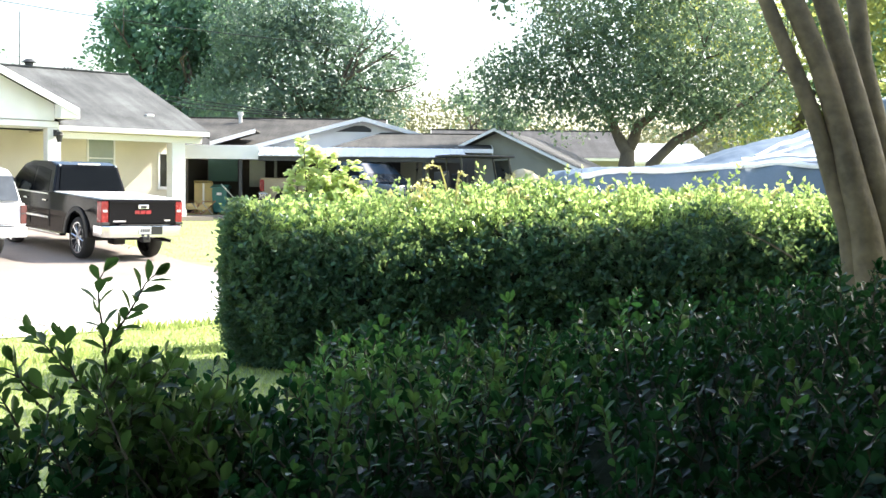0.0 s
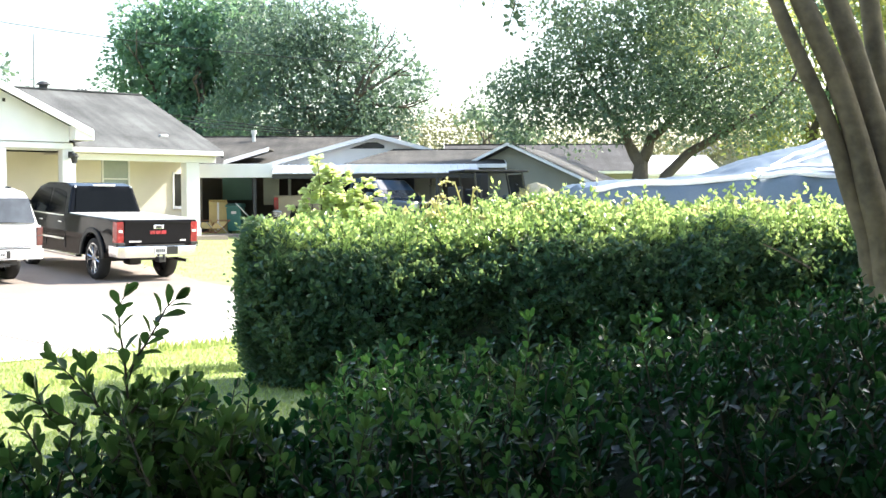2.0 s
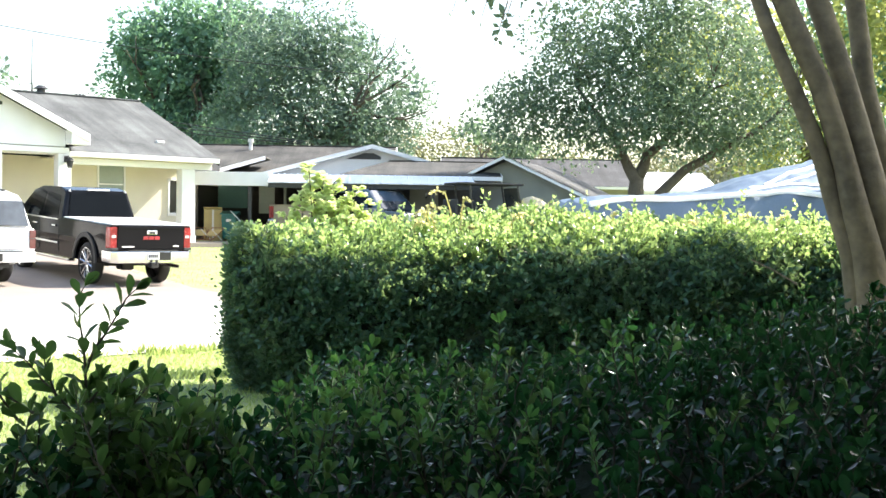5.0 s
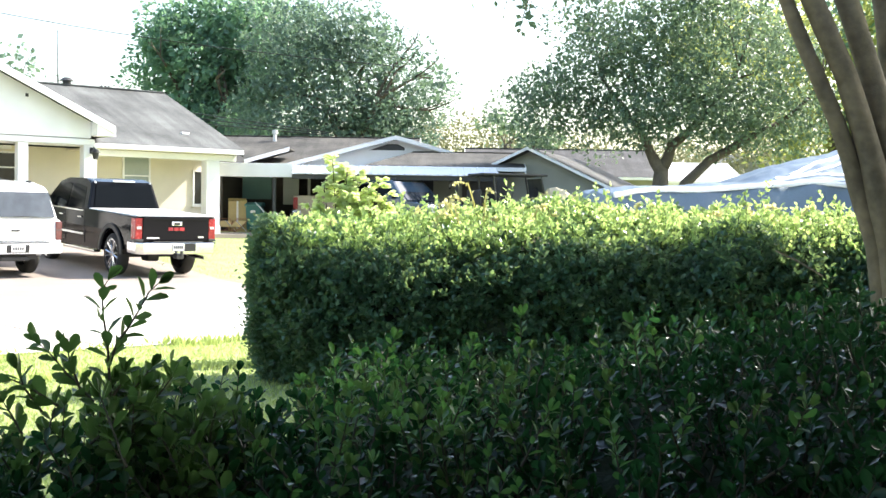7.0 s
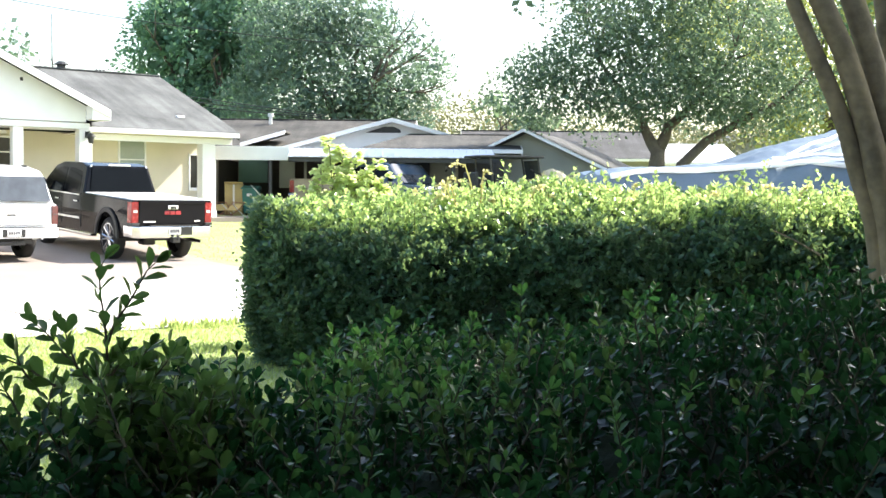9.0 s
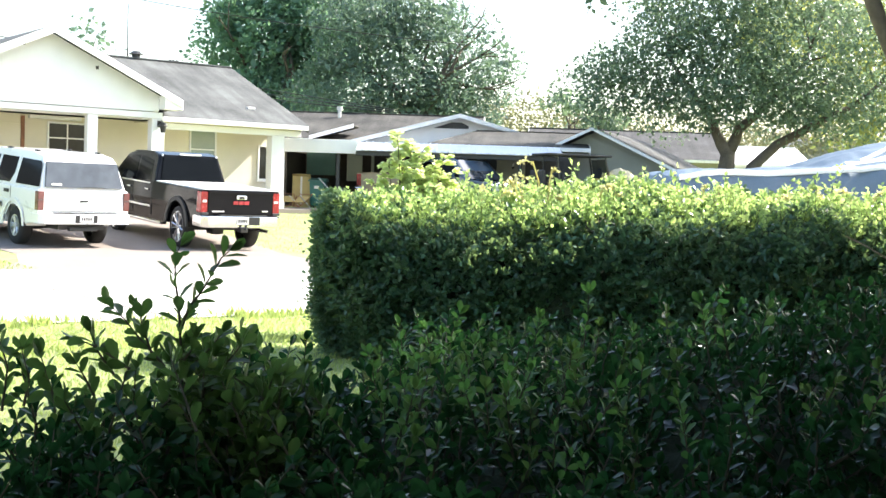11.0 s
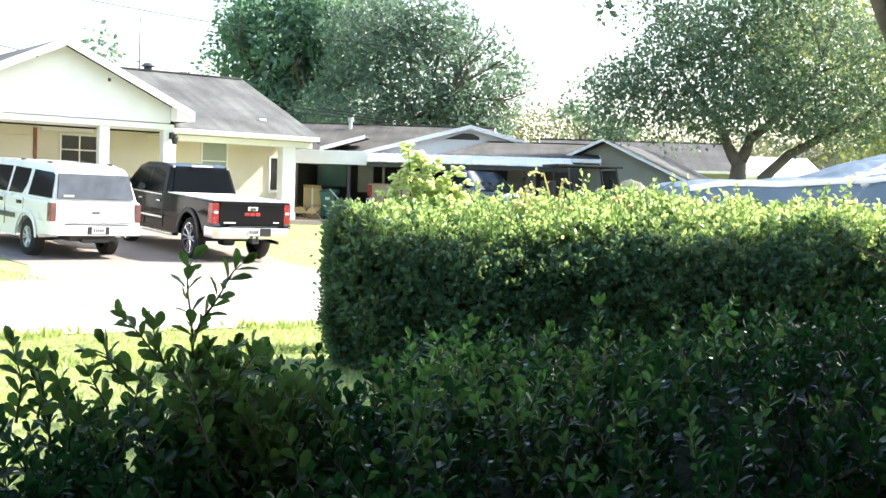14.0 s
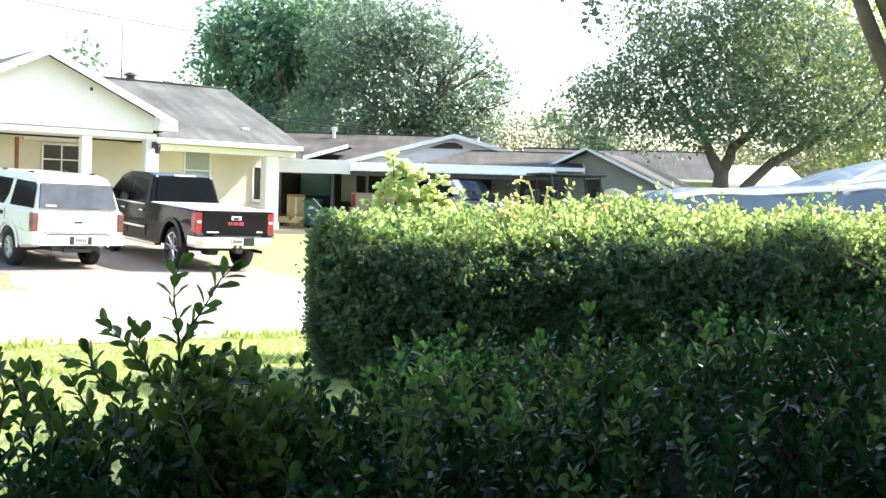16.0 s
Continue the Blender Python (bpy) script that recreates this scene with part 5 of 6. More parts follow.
tree(18, OB, 0.4, 9, [((-1.6, 0, 5.1), (3.5, 2.5, 2.2)), ((1.6, 0, 6.1), (3.8, 2.5, 3.0)), ((-0.5, 0, 8.0), (4.0, 2.5, 2.2)), ((3.3, 0, 4.2), (2.9, 2.2, 1.5)), ((-3.7, 0, 4.5), (1.9, 1.5, 1.2)), ((0.0, -1.0, 4.1), (4.0, 1.4, 1.1)), ((0, -1.2, 6.0), (3.6, 1.2, 2.4))],
     185, 0.14, LEAF_OAK, "spreading oak with a forked trunk and leaning limb", count=84, clump=(0.4, 0.95), stems=oak_stems, inner=10)
# woods far behind
rng = np.random.default_rng(21)
cl = []
for i in range(330):
    x = rng.uniform(-75, 95)
    top = 6.5 + 2.2 * noise.noise((x * 0.09, 3, 1)) + (2.5 if x < -12 else 0) * 0.0
    cl.append(((x, rng.uniform(100, 118), rng.uniform(0.5, top)), rng.uniform(1.3, 2.6)))
ob = crown("far_woods", rng, cl, 13, 0.75, LEAF_GREY, None)
tagged(ob, "hazy line of distant trees", "woods", kind="stuff")
rng = np.random.default_rng(22)
cl = [((x, rng.uniform(77, 88), rng.uniform(1.0, 7.6 if x < 3 else 6.6)), rng.uniform(0.5, 1.4)) for x in rng.uniform(-3.5, 24, 700)]
ob = crown("far_thicket", rng, cl, 42, 0.26, LEAF_OLIVE, None)
tagged(ob, "pale olive thicket behind the houses", "woods", kind="stuff")

# overhead wires: three down to the low house, one high above
for p0, p1, sag in (((-26, 54, 8.3), (-4.5, 48.0, 4.5), 0.25), ((-26, 54, 7.75), (-4.6, 48.0, 4.45), 0.25), ((-26, 54, 7.3), (-4.7, 48.0, 4.4), 0.3), ((-26, 56, 11.3), (-2, 57, 8.2), 0.4)):
    cv = bpy.data.curves.new("overhead_wire", 'CURVE')
    cv.dimensions, cv.bevel_depth = '3D', 0.018
    sp = cv.splines.new('POLY')
    sp.points.add(20)
    for i, p in enumerate(sp.points):
        f = i / 20
        q = Vector(p0).lerp(Vector(p1), f)
        p.co = (q.x, q.y, q.z - sag * math.sin(math.pi * f), 1)
    cv.materials.append(WIRE)
    tagged(new("overhead_wire", cv), "thin dark overhead wire", "wire", "overhead wires")


# ---- clipped hedge ----
def hedge_line(x):
    """Front face of the hedge."""
    return 9.15 - 0.12 * (x + 1.4)


rng = np.random.default_rng(31)
hedge = root("hedge", Matrix.Translation((0, 0, 0)), "dense clipped green hedge with sunlit top", "hedge")
HX0, HX1 = -1.42, 5.6


def hedge_skin(n):
    """Points on the hedge's skin and their outward ways: front, rounded shoulder, top, end."""
    x = rng.uniform(HX0, HX1, n)
    s = rng.uniform(0, 1, n)
    lump = np.array([noise.noise((a * 1.3, b * 2.5, 7)) for a, b in zip(x, s)]) * 0.22 + np.array([noise.noise((a * 3.6, b * 7, 3)) for a, b in zip(x, s)]) * 0.13
    th = np.clip((s - 0.40) / 0.38, 0, 1) * math.pi / 2
    flat = np.clip((s - 0.78) / 0.22, 0, 1)
    y = 0.03 + 0.06 * np.cos(np.clip(s / 0.40, 0, 1) * 3.0) + 0.06 * np.clip(s / 0.40, 0, 1) + 0.90 * (1 - np.cos(th)) + flat * 0.5
    z = np.clip(s / 0.40, 0, 1) * 0.84 + 0.42 * np.sin(th) + 0.04 * flat
    nrm = unit(np.stack([np.zeros(n), -np.cos(th) / 0.9, np.sin(th) / 0.5 + 0.15], 1))
    y *= 1 - 0.42 * np.clip((-0.35 - x) / 0.9, 0, 1)
    y = 9.15 - 0.12 * (x + 1.4) + y + nrm[:, 1] * lump * 0.8
    z = z * (1 - 0.11 * np.clip((0.6 - x) / 2.0, 0, 1)) + nrm[:, 2] * lump * 0.6
    # rounded left end
    e = x < HX0 + 0.35
    t = (x[e] - HX0) / 0.35
    y[e] += (1 - np.sqrt(np.clip(1 - (1 - t) ** 2, 0, 1))) * 0.5
    nrm[e, 0] = -(1 - t) * 1.6
    x = x + np.where(s < 0.2, (0.2 - s) * 0.9 * np.clip((HX0 + 0.6 - x) / 0.6, 0, 1), 0)
    return np.stack([x, y, z], 1), unit(nrm), s


def sprays(p, way, each, reach, spread):
    """Short leafy twigs: each starts at p, runs along way, and carries its leaves on all sides."""
    k = len(p)
    way = unit(way)
    f = rng.uniform(0.0, 1.0, (k, each))
    pos = p[:, None] + way[:, None] * (f * reach[:, None])[..., None]
    out = rng.normal(size=(k, each, 3))
    out -= way[:, None] * (out * way[:, None]).sum(-1, keepdims=True)
    ax = way[:, None] * rng.uniform(0.3, 1.1, (k, each, 1)) + unit(out) * spread
    return pos.reshape(-1, 3), ax.reshape(-1, 3)


p, nrm, up = hedge_skin(16500)
deep = rng.uniform(-0.01, 0.11, len(p))
way = nrm * 0.75 + rng.normal(size=p.shape) * 0.35 + np.array([0, 0, 0.45])
EACH = 7
q, ax = sprays(p - nrm * deep[:, None], way, EACH, rng.uniform(0.04, 0.10, len(p)), 0.8)
size = rng.uniform(0.034, 0.066, len(q))
# paler leaves above the shoulder: young growth plus the sunlit band as colour
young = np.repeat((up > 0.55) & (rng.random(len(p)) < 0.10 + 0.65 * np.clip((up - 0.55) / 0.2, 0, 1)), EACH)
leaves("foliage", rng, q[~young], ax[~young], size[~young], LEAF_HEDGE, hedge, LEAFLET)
leaves("fresh_lit_growth", rng, q[young], ax[young], size[young], LEAF_YOUNG_LIT, hedge, LEAFLET)
# left end face
n = 9000
z = rng.uniform(0.03, 1.3, n)
yy = rng.uniform(9.3, 9.98, n)
xx = HX0 - 0.02 + 0.10 * np.clip((0.35 - z) / 0.35, 0, 1) + rng.normal(size=n) * 0.035 + 0.10 * np.clip((z - 1.05) / 0.3, 0, 1)
leaves("foliage", rng, np.stack([xx, yy, z], 1), np.stack([-np.ones(n), np.zeros(n), np.full(n, 0.4)], 1) + rng.normal(size=(n, 3)) * 0.6, rng.uniform(0.025, 0.046, n), LEAF_HEDGE, hedge)
n = 16000
fx = HX0 + 0.02 + 0.75 * rng.random(n) ** 1.3
fy = rng.uniform(9.22, 9.98, n)
fz = rng.uniform(0.65, 0.92, n) + 0.14 * np.clip((fy - 9.2) / 1.2, 0, 1)
leaves("foliage", rng, np.stack([fx, fy, fz], 1), rng.normal(size=(n, 3)) + np.array([-0.3, -0.4, 0.6]), rng.uniform(0.025, 0.046, n), LEAF_HEDGE, hedge)
# dense lower front at the free end
n = 15000
fx = HX0 + 0.03 + 0.75 * rng.random(n)
fz = rng.uniform(0.02, 0.85, n)
fx += 0.12 * np.clip((0.3 - fz) / 0.3, 0, 1)
fy = 9.26 - 0.12 * (fx + 1.4) + rng.uniform(0.0, 0.22, n) + 0.3 * np.clip((HX0 + 0.25 - fx) / 0.25, 0, 1)
leaves("foliage", rng, np.stack([fx, fy, fz], 1), rng.normal(size=(n, 3)) + np.array([-0.3, -0.5, 0.5]), rng.uniform(0.028, 0.05, n), LEAF_HEDGE, hedge)
# closed dark core: the shade between the leaves is put into its colour
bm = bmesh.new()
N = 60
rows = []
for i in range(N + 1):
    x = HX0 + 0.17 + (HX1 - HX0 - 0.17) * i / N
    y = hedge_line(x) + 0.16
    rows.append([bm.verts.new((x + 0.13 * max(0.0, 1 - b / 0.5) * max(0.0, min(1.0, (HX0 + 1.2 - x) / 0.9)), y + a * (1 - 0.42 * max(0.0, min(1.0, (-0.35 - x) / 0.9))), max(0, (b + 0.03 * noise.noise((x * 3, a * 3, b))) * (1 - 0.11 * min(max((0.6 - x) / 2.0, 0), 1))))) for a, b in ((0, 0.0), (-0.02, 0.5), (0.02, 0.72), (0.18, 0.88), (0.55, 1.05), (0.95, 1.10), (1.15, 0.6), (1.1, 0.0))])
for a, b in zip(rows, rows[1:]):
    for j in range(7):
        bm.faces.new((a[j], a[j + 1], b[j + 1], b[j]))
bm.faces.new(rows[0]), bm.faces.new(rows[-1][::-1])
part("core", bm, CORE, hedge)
# young upright shoots on the top
P, A, S = [], [], []
bm = bmesh.new()
for k in range(1500):
    x = rng.uniform(HX0 + 0.05, HX1)
    b = rng.uniform(0.2, 1.25) * (1 - 0.42 * min(max((-0.35 - x) / 0.9, 0.0), 1.0))
    tall = rng.uniform(0.045, 0.14) * (2.2 if rng.random() < 0.2 else 1.0) * (1 + 1.3 * max(0.0, noise.noise((x * 2.3, b, 5))))
    p0 = Vector((x, hedge_line(x) + b, (0.84 + 0.42 * math.sqrt(max(0, 1 - (1 - min(b, 0.9) / 0.9) ** 2))) * (1 - 0.11 * min(max((0.6 - x) / 2.0, 0), 1)) - 0.03))
    d = Vector((rng.normal() * 0.3, rng.normal() * 0.3, 1)).normalized()
    pipe(bm, [p0, p0 + d * tall * 0.6, p0 + d * tall + Vector((rng.normal() * 0.02, 0, 0))], [0.0025, 0.002, 0.001], 4)
    for j in range(int(5 + tall * 45)):
        f = rng.uniform(0.15, 1.0)
        P.append(p0 + d * tall * f)
        A.append(d * 0.6 + Vector(rng.normal(size=3)) * 0.7)
        S.append(rng.uniform(0.028, 0.054))
tagged(part("shoot_growth", bm, TWIG, hedge), kind="stuff")
leaves("young_leaves", rng, np.array(P), np.array(A), np.array(S), LEAF_YOUNG_LIT, hedge)
# dry vine tips that curl over the top
P, A, S = [], [], []
for x, y, z, hgt, lean in ((0.02, 9.9, 1.22, 0.26, 0.06), (0.10, 10.0, 1.22, 0.20, -0.07), (0.27, 10.0, 1.24, 0.36, -0.09), (0.33, 9.9, 1.24, 0.30, 0.03), (0.75, 10.0, 1.26, 0.14, 0.06), (1.0, 10.0, 1.26, 0.14, 0.1), (1.55, 9.8, 1.26, 0.18, 0.02), (2.45, 9.7, 1.26, 0.2, -0.04), (2.85, 9.7, 1.26, 0.16, 0.06), (-1.15, 9.7, 1.10, 0.16, -0.05), (-0.95, 9.8, 1.12, 0.14, 0.05)) + tuple((-0.2 + 0.21 * k + 0.1 * math.sin(k * 5.3), 9.75 - 0.02 * k, 1.23, 0.13 + 0.06 * math.sin(k * 3.7), 0.07 * math.sin(k * 2.1)) for k in range(16)):
    bm = bmesh.new()
    pts = [Vector((x + lean * (f ** 2) * 2, y, z - 0.05 + (hgt + 0.05) * math.sin(f * 2.0) / math.sin(1.57))) for f in (0, 0.3, 0.6, 0.85, 1.0)]
    pipe(bm, pts, [0.007, 0.007, 0.006, 0.005, 0.003], 5)
    for j in range(34):
        i = int(rng.integers(0, 4))
        P.append(pts[i].lerp(pts[i + 1], rng.random()) + Vector(rng.normal(size=3)) * 0.004)
        A.append(Vector(rng.normal(size=3)) + Vector((0, 0, 0.2)))
        S.append(rng.uniform(0.02, 0.05))
    part("vine_tip", bm, LEAF_DRY, hedge, "dry curling vine tip")
leaves("vine_leaves", rng, np.array(P), np.array(A), np.array(S), LEAF_DRY, hedge)
st = part("dry_stick", pipe(bmesh.new(), [(2.36, 8.62, 1.10), (2.5, 8.56, 1.03), (2.66, 8.5, 0.93)], [0.005, 0.006, 0.008], 6), CREPE, None)
tagged(st, "dry bare stick lying on the hedge", "stick")

# golden shrub that rises above the hedge
rng = np.random.default_rng(41)
gs = root("golden_shrub", Matrix.Translation((-0.85, 10.95, 0)), "yellow-green shrub growing up behind the hedge", "shrub")
bm = bmesh.new()
P, A, S = [], [], []
for hx, hz in ((-0.15, 1.80), (-0.10, 1.72), (-0.02, 1.66), (0.08, 1.67), (0.18, 1.60), (0.27, 1.60), (0.34, 1.48), (-0.22, 1.56), (-0.34, 1.36), (0.02, 1.5), (0.38, 1.38), (0.24, 1.42), (-0.12, 1.42), (0.12, 1.4)):
    foot = Vector((hx * 0.3, rng.normal() * 0.04, 0))
    head = Vector((hx, rng.normal() * 0.06, hz))
    pipe(bm, [foot, foot.lerp(head, 0.5) + Vector((0.02, 0, 0)), head], [0.012, 0.009, 0.003], 5)
    for k in range(17):
        f = 0.52 + 0.48 * k / 16
        p0 = foot.lerp(head, f)
        a = rng.uniform(0, 2 * math.pi)
        ln = (0.05 + 0.16 * (1.0 - f) / 0.48 + rng.uniform(0, 0.04)) * rng.uniform(0.7, 1.1)
        d = Vector((math.cos(a) * 1.2, math.sin(a) * 0.8, 0.32)).normalized()
        tip = p0 + d * ln - Vector((0, 0, 0.05 * ln / 0.2))
        bend = p0.lerp(tip, 0.5) + Vector((0, 0, 0.03))
        pipe(bm, [p0, bend, tip], [0.004, 0.003, 0.001], 4)
        for j in range(32):
            g = rng.uniform(0.15, 1.0)
            c = p0.lerp(bend, g * 2) if g < 0.5 else bend.lerp(tip, g * 2 - 1)
            side = d.cross(Vector((0, 0, 1))).normalized() * (1 if j % 2 else -1)
            P.append(c + Vector(rng.normal(size=3)) * 0.006)
            A.append(d * rng.uniform(0.2, 0.9) + side * 0.8 + Vector((0, 0, rng.normal() * 0.2)))
            S.append(rng.uniform(0.045, 0.085))
tagged(part("stem_growth", bm, TWIG, gs), kind="stuff")
leaves("leaves", rng, np.array(P), np.array(A), np.array(S), LEAF_GOLD, gs, OVAL, facing=np.tile(np.array([[0.0, 0.0, 1.2]]), (len(P), 1)))

# ---- crepe myrtle: four leaning stems, crown high above ----
rng = np.random.default_rng(51)
cm = root("crepe_myrtle", Matrix.Translation((2.45, 6.05, 0)), "multi-stemmed smooth-barked tree leaning over the hedge", "tree")
cb = Vector((2.45, 6.05, 0))
stems = [([(2.28, 6.0, 0.0), (2.22, 6.0, 0.65), (2.123, 6.0, 1.195), (1.998, 6.0, 1.616), (1.831, 6.0, 2.034), (1.653, 6.0, 2.451), (1.37, 6.0, 3.12)], [0.076, 0.065, 0.055, 0.046, 0.039, 0.036, 0.032]),
         ([(2.35, 5.97, 0.0), (2.29, 5.97, 0.65), (2.192, 5.97, 1.196), (2.09, 5.97, 1.615), (1.962, 5.97, 2.032), (1.771, 5.97, 2.447), (1.47, 5.97, 3.11)], [0.126, 0.107, 0.086, 0.064, 0.056, 0.055, 0.05]),
         ([(2.48, 6.02, 0.0), (2.42, 6.02, 0.65), (2.319, 6.02, 1.196), (2.218, 6.02, 1.619), (2.107, 6.02, 2.04), (1.95, 6.02, 2.459), (1.7, 6.02, 3.13)], [0.14, 0.118, 0.098, 0.074, 0.059, 0.056, 0.05]),
         ([(2.6, 6.15, 0.0), (2.54, 6.15, 0.65), (2.439, 6.15, 1.194), (2.345, 6.15, 1.626), (2.248, 6.15, 2.057), (2.181, 6.15, 2.486), (2.07, 6.15, 3.17)], [0.097, 0.085, 0.071, 0.059, 0.051, 0.048, 0.043])]
for pts, rad in stems:
    # resample into a smooth, slightly knotted stem
    P2, R2 = [], []
    for i in range(len(pts) - 1):
        for f in (0, 0.25, 0.5, 0.75):
            q = Vector(pts[i]).lerp(Vector(pts[i + 1]), f) - cb
            P2.append(q + Vector((noise.noise(q * 2.1), noise.noise(q * 2.1 + Vector((5, 0, 0))), 0)) * 0.02)
            R2.append((rad[i] + (rad[i + 1] - rad[i]) * f) * (1 + 0.07 * noise.noise(q * 5)))
    bm = bmesh.new()
    pipe(bm, P2, R2, 14)
    part("stem", bm, CREPE, cm, smooth=True)
    tips = []
    bm = bmesh.new()
    for k in range(3):
        limb(bm, rng, P2[-1], (rng.normal() * 0.5 + 0.25, rng.normal() * 0.5 - 0.1, 1), 1.3, R2[-1] * 0.8, 1, tips)
    part("limb", bm, CREPE, cm, smooth=True)
# crown out of view, placed and widened so that it shades the bush
cl = []
for k in range(230):
    d = rng.normal(size=3)
    d /= np.linalg.norm(d)
    cl.append((np.array([1.35, -1.3, 4.9]) + d * np.array([3.0, 2.7, 1.2]) * rng.uniform(0.3, 1.0), rng.uniform(0.35, 0.6)))
# more unseen clumps, added to shade the hedge front and the lawn
for k in range(620):
    q = np.array([rng.uniform(1.6, 8.4), rng.uniform(6.3, 10.45), rng.uniform(4.45, 5.45)])
    if q[0] < 2.9 and q[1] < 10.6:
        continue
    q[1] += (-0.12 * (q[0] - 2.5) + 0.35 * noise.noise((q[0] * 1.1, 0, 3)) + (q[2] - 4.95) * 0.487) * (1 if q[1] > 8.5 else 0)
    cl.append((q - np.array(cb), rng.uniform(0.35, 0.6)))
# unseen rim of small clumps, added to draw the shadow edge on the hedge
for k in range(3000):
    x, z = rng.uniform(2.35, 8.6), rng.uniform(4.6, 5.3)
    reach = float(np.interp(x, (2.2, 2.7, 3.25, 3.45, 5.25, 5.5, 5.85, 6.1), (0.04, 0.12, 0.10, -0.06, -0.06, 0.2, 0.2, -0.06)))
    y = 10.98 - 0.12 * (x - 2.5) + reach + 0.10 * noise.noise((x * 1.1, 0, 3)) + 0.22 * noise.noise((x * 3.6, 4, 1)) + (z - 4.95) * 0.487 - abs(rng.normal()) * 0.16
    cl.append((np.array([x, y, z]) - np.array(cb), rng.uniform(0.07, 0.13)))
# unseen limbs added to carry these clumps
bm = bmesh.new()
for q in ((1.6, 2.0, 4.8), (3.0, 1.5, 5.0), (2.6, 3.2, 5.2)):
    pipe(bm, [(0.0, 0.15, 3.3), (q[0] * 0.5, q[1] * 0.5, 4.3), q], [0.05, 0.035, 0.015], 8)
part("limb", bm, CREPE, cm, smooth=True)
crown("crown", rng, cl, 480, 0.085, LEAF_OAK, cm, shape=DIAMOND)
# low outer sprays that hang into view
P, A, S = [], [], []
bm = bmesh.new()
for x, y, z in ((0.30, 6.3, 2.38), (0.42, 6.5, 2.34), (0.55, 6.2, 2.45), (0.15, 6.4, 2.42), (0.36, 6.2, 2.22), (0.62, 6.4, 2.4), (0.48, 6.6, 2.5)):
    tip = Vector((x, y, z)) - cb
    start = tip + Vector((0.25, 0.1, 0.7))
    pipe(bm, [start, tip.lerp(start, 0.4) + Vector((0, 0, 0.06)), tip], [0.008, 0.005, 0.002], 5)
    for j in range(11):
        f = rng.uniform(0, 0.35)
        P.append(tip.lerp(start, f) + Vector(rng.normal(size=3)) * 0.03)
        A.append(Vector(rng.normal(size=3)) + Vector((0, 0, -0.3)))
        S.append(rng.uniform(0.035, 0.065))
part("twig", bm, CREPE, cm)
leaves("hanging_leaves", rng, np.array(P), np.array(A), np.array(S), LEAF_OAK, cm)


# ---- privet bush right in front ----
rng = np.random.default_rng(61)
bush = root("privet_bush", Matrix.Translation((0.2, 2.9, 0)), "dark glossy privet bush with upright leafy shoots", "bush")
BO = Vector((0.2, 2.9, 0))


def bush_top(x, y):
    """Height of the bush's uneven top: low in a dip, higher to one side."""
    base = 0.95 + 0.16 * min(max((x - 0.15) / 0.8, 0), 1.3)
    base -= 0.085 * min(max((-0.28 - x) / 0.1, 0), 1)
    if y < 2.6:
        base -= (2.6 - y) * (0.12 if x > -0.3 else 0.03)
    return base + 0.07 * noise.noise((x * 4, y * 4, 2))


SHOOT = {"p": [], "a": [], "s": [], "n": []}
SPRIG = {"p": [], "a": [], "s": [], "n": []}
YOUNG = {"p": [], "a": [], "s": [], "n": []}


def shoot(bm, pts, r, leaf, gap, store, spread=0.75, start=0.1):
    """A stem with pairs of leaves, turned a quarter from pair to pair, and a tuft at the tip."""
    pts = [Vector(p) for p in pts]
    pipe(bm, [p - BO for p in pts], [r * (1 - 0.7 * i / (len(pts) - 1)) for i in range(len(pts))], 5)
    seg = [(b - a).length for a, b in zip(pts, pts[1:])]
    total = sum(seg)
    k, turn = 0, rng.uniform(0, 3)
    s = total * start
    while s < total:
        q, i = s, 0
        while i < len(seg) - 1 and q > seg[i]:
            q -= seg[i]
            i += 1
        d = (pts[i + 1] - pts[i]).normalized()
        p = pts[i] + d * q
        o = d.orthogonal().normalized()
        for sgn in (-1, 1):
            c = Matrix.Rotation(turn + rng.normal() * 0.25, 3, d) @ o * sgn
            way = (d * rng.uniform(0.35, 0.9) + c * spread).normalized()
            store["p"].append(p - BO)
            store["a"].append(way)
            store["n"].append(d - way * d.dot(way))
            store["s"].append(leaf * rng.uniform(0.75, 1.15) * (0.75 if s > total * 0.9 else 1))
        turn += math.pi / 2
        s += gap * rng.uniform(0.8, 1.2)
    for _ in range(3):
        store["p"].append(pts[-1] - BO)
        store["a"].append((pts[-1] - pts[-2]).normalized() + Vector(rng.normal(size=3)) * 0.35)
        store["n"].append(Vector(rng.normal(size=3)))
        store["s"].append(leaf * rng.uniform(0.7, 1.0))


bm = bmesh.new()
for k in range(2100):
    x, y = rng.uniform(-1.15, 1.75), 1.75 + 2.1 * rng.random() ** 1.3
    if (y > 2.75 and x < -0.36) or (x < -0.64 and (y > 2.3 or rng.random() < 0.35)):
        continue
    top = bush_top(x, y) - (0.10 if rng.random() < 0.4 else rng.uniform(0, 0.3))
    d = Vector((rng.normal() * 0.35, rng.normal() * 0.35 - 0.25, 0.9)).normalized()
    ln = rng.uniform(0.10, 0.22)
    tip = Vector((x, y, top))
    shoot(bm, [tip - d * ln, tip - d * ln * 0.5 + Vector(rng.normal(size=3)) * 0.01, tip], 0.0035, 0.035, 0.022, SHOOT, 0.8)
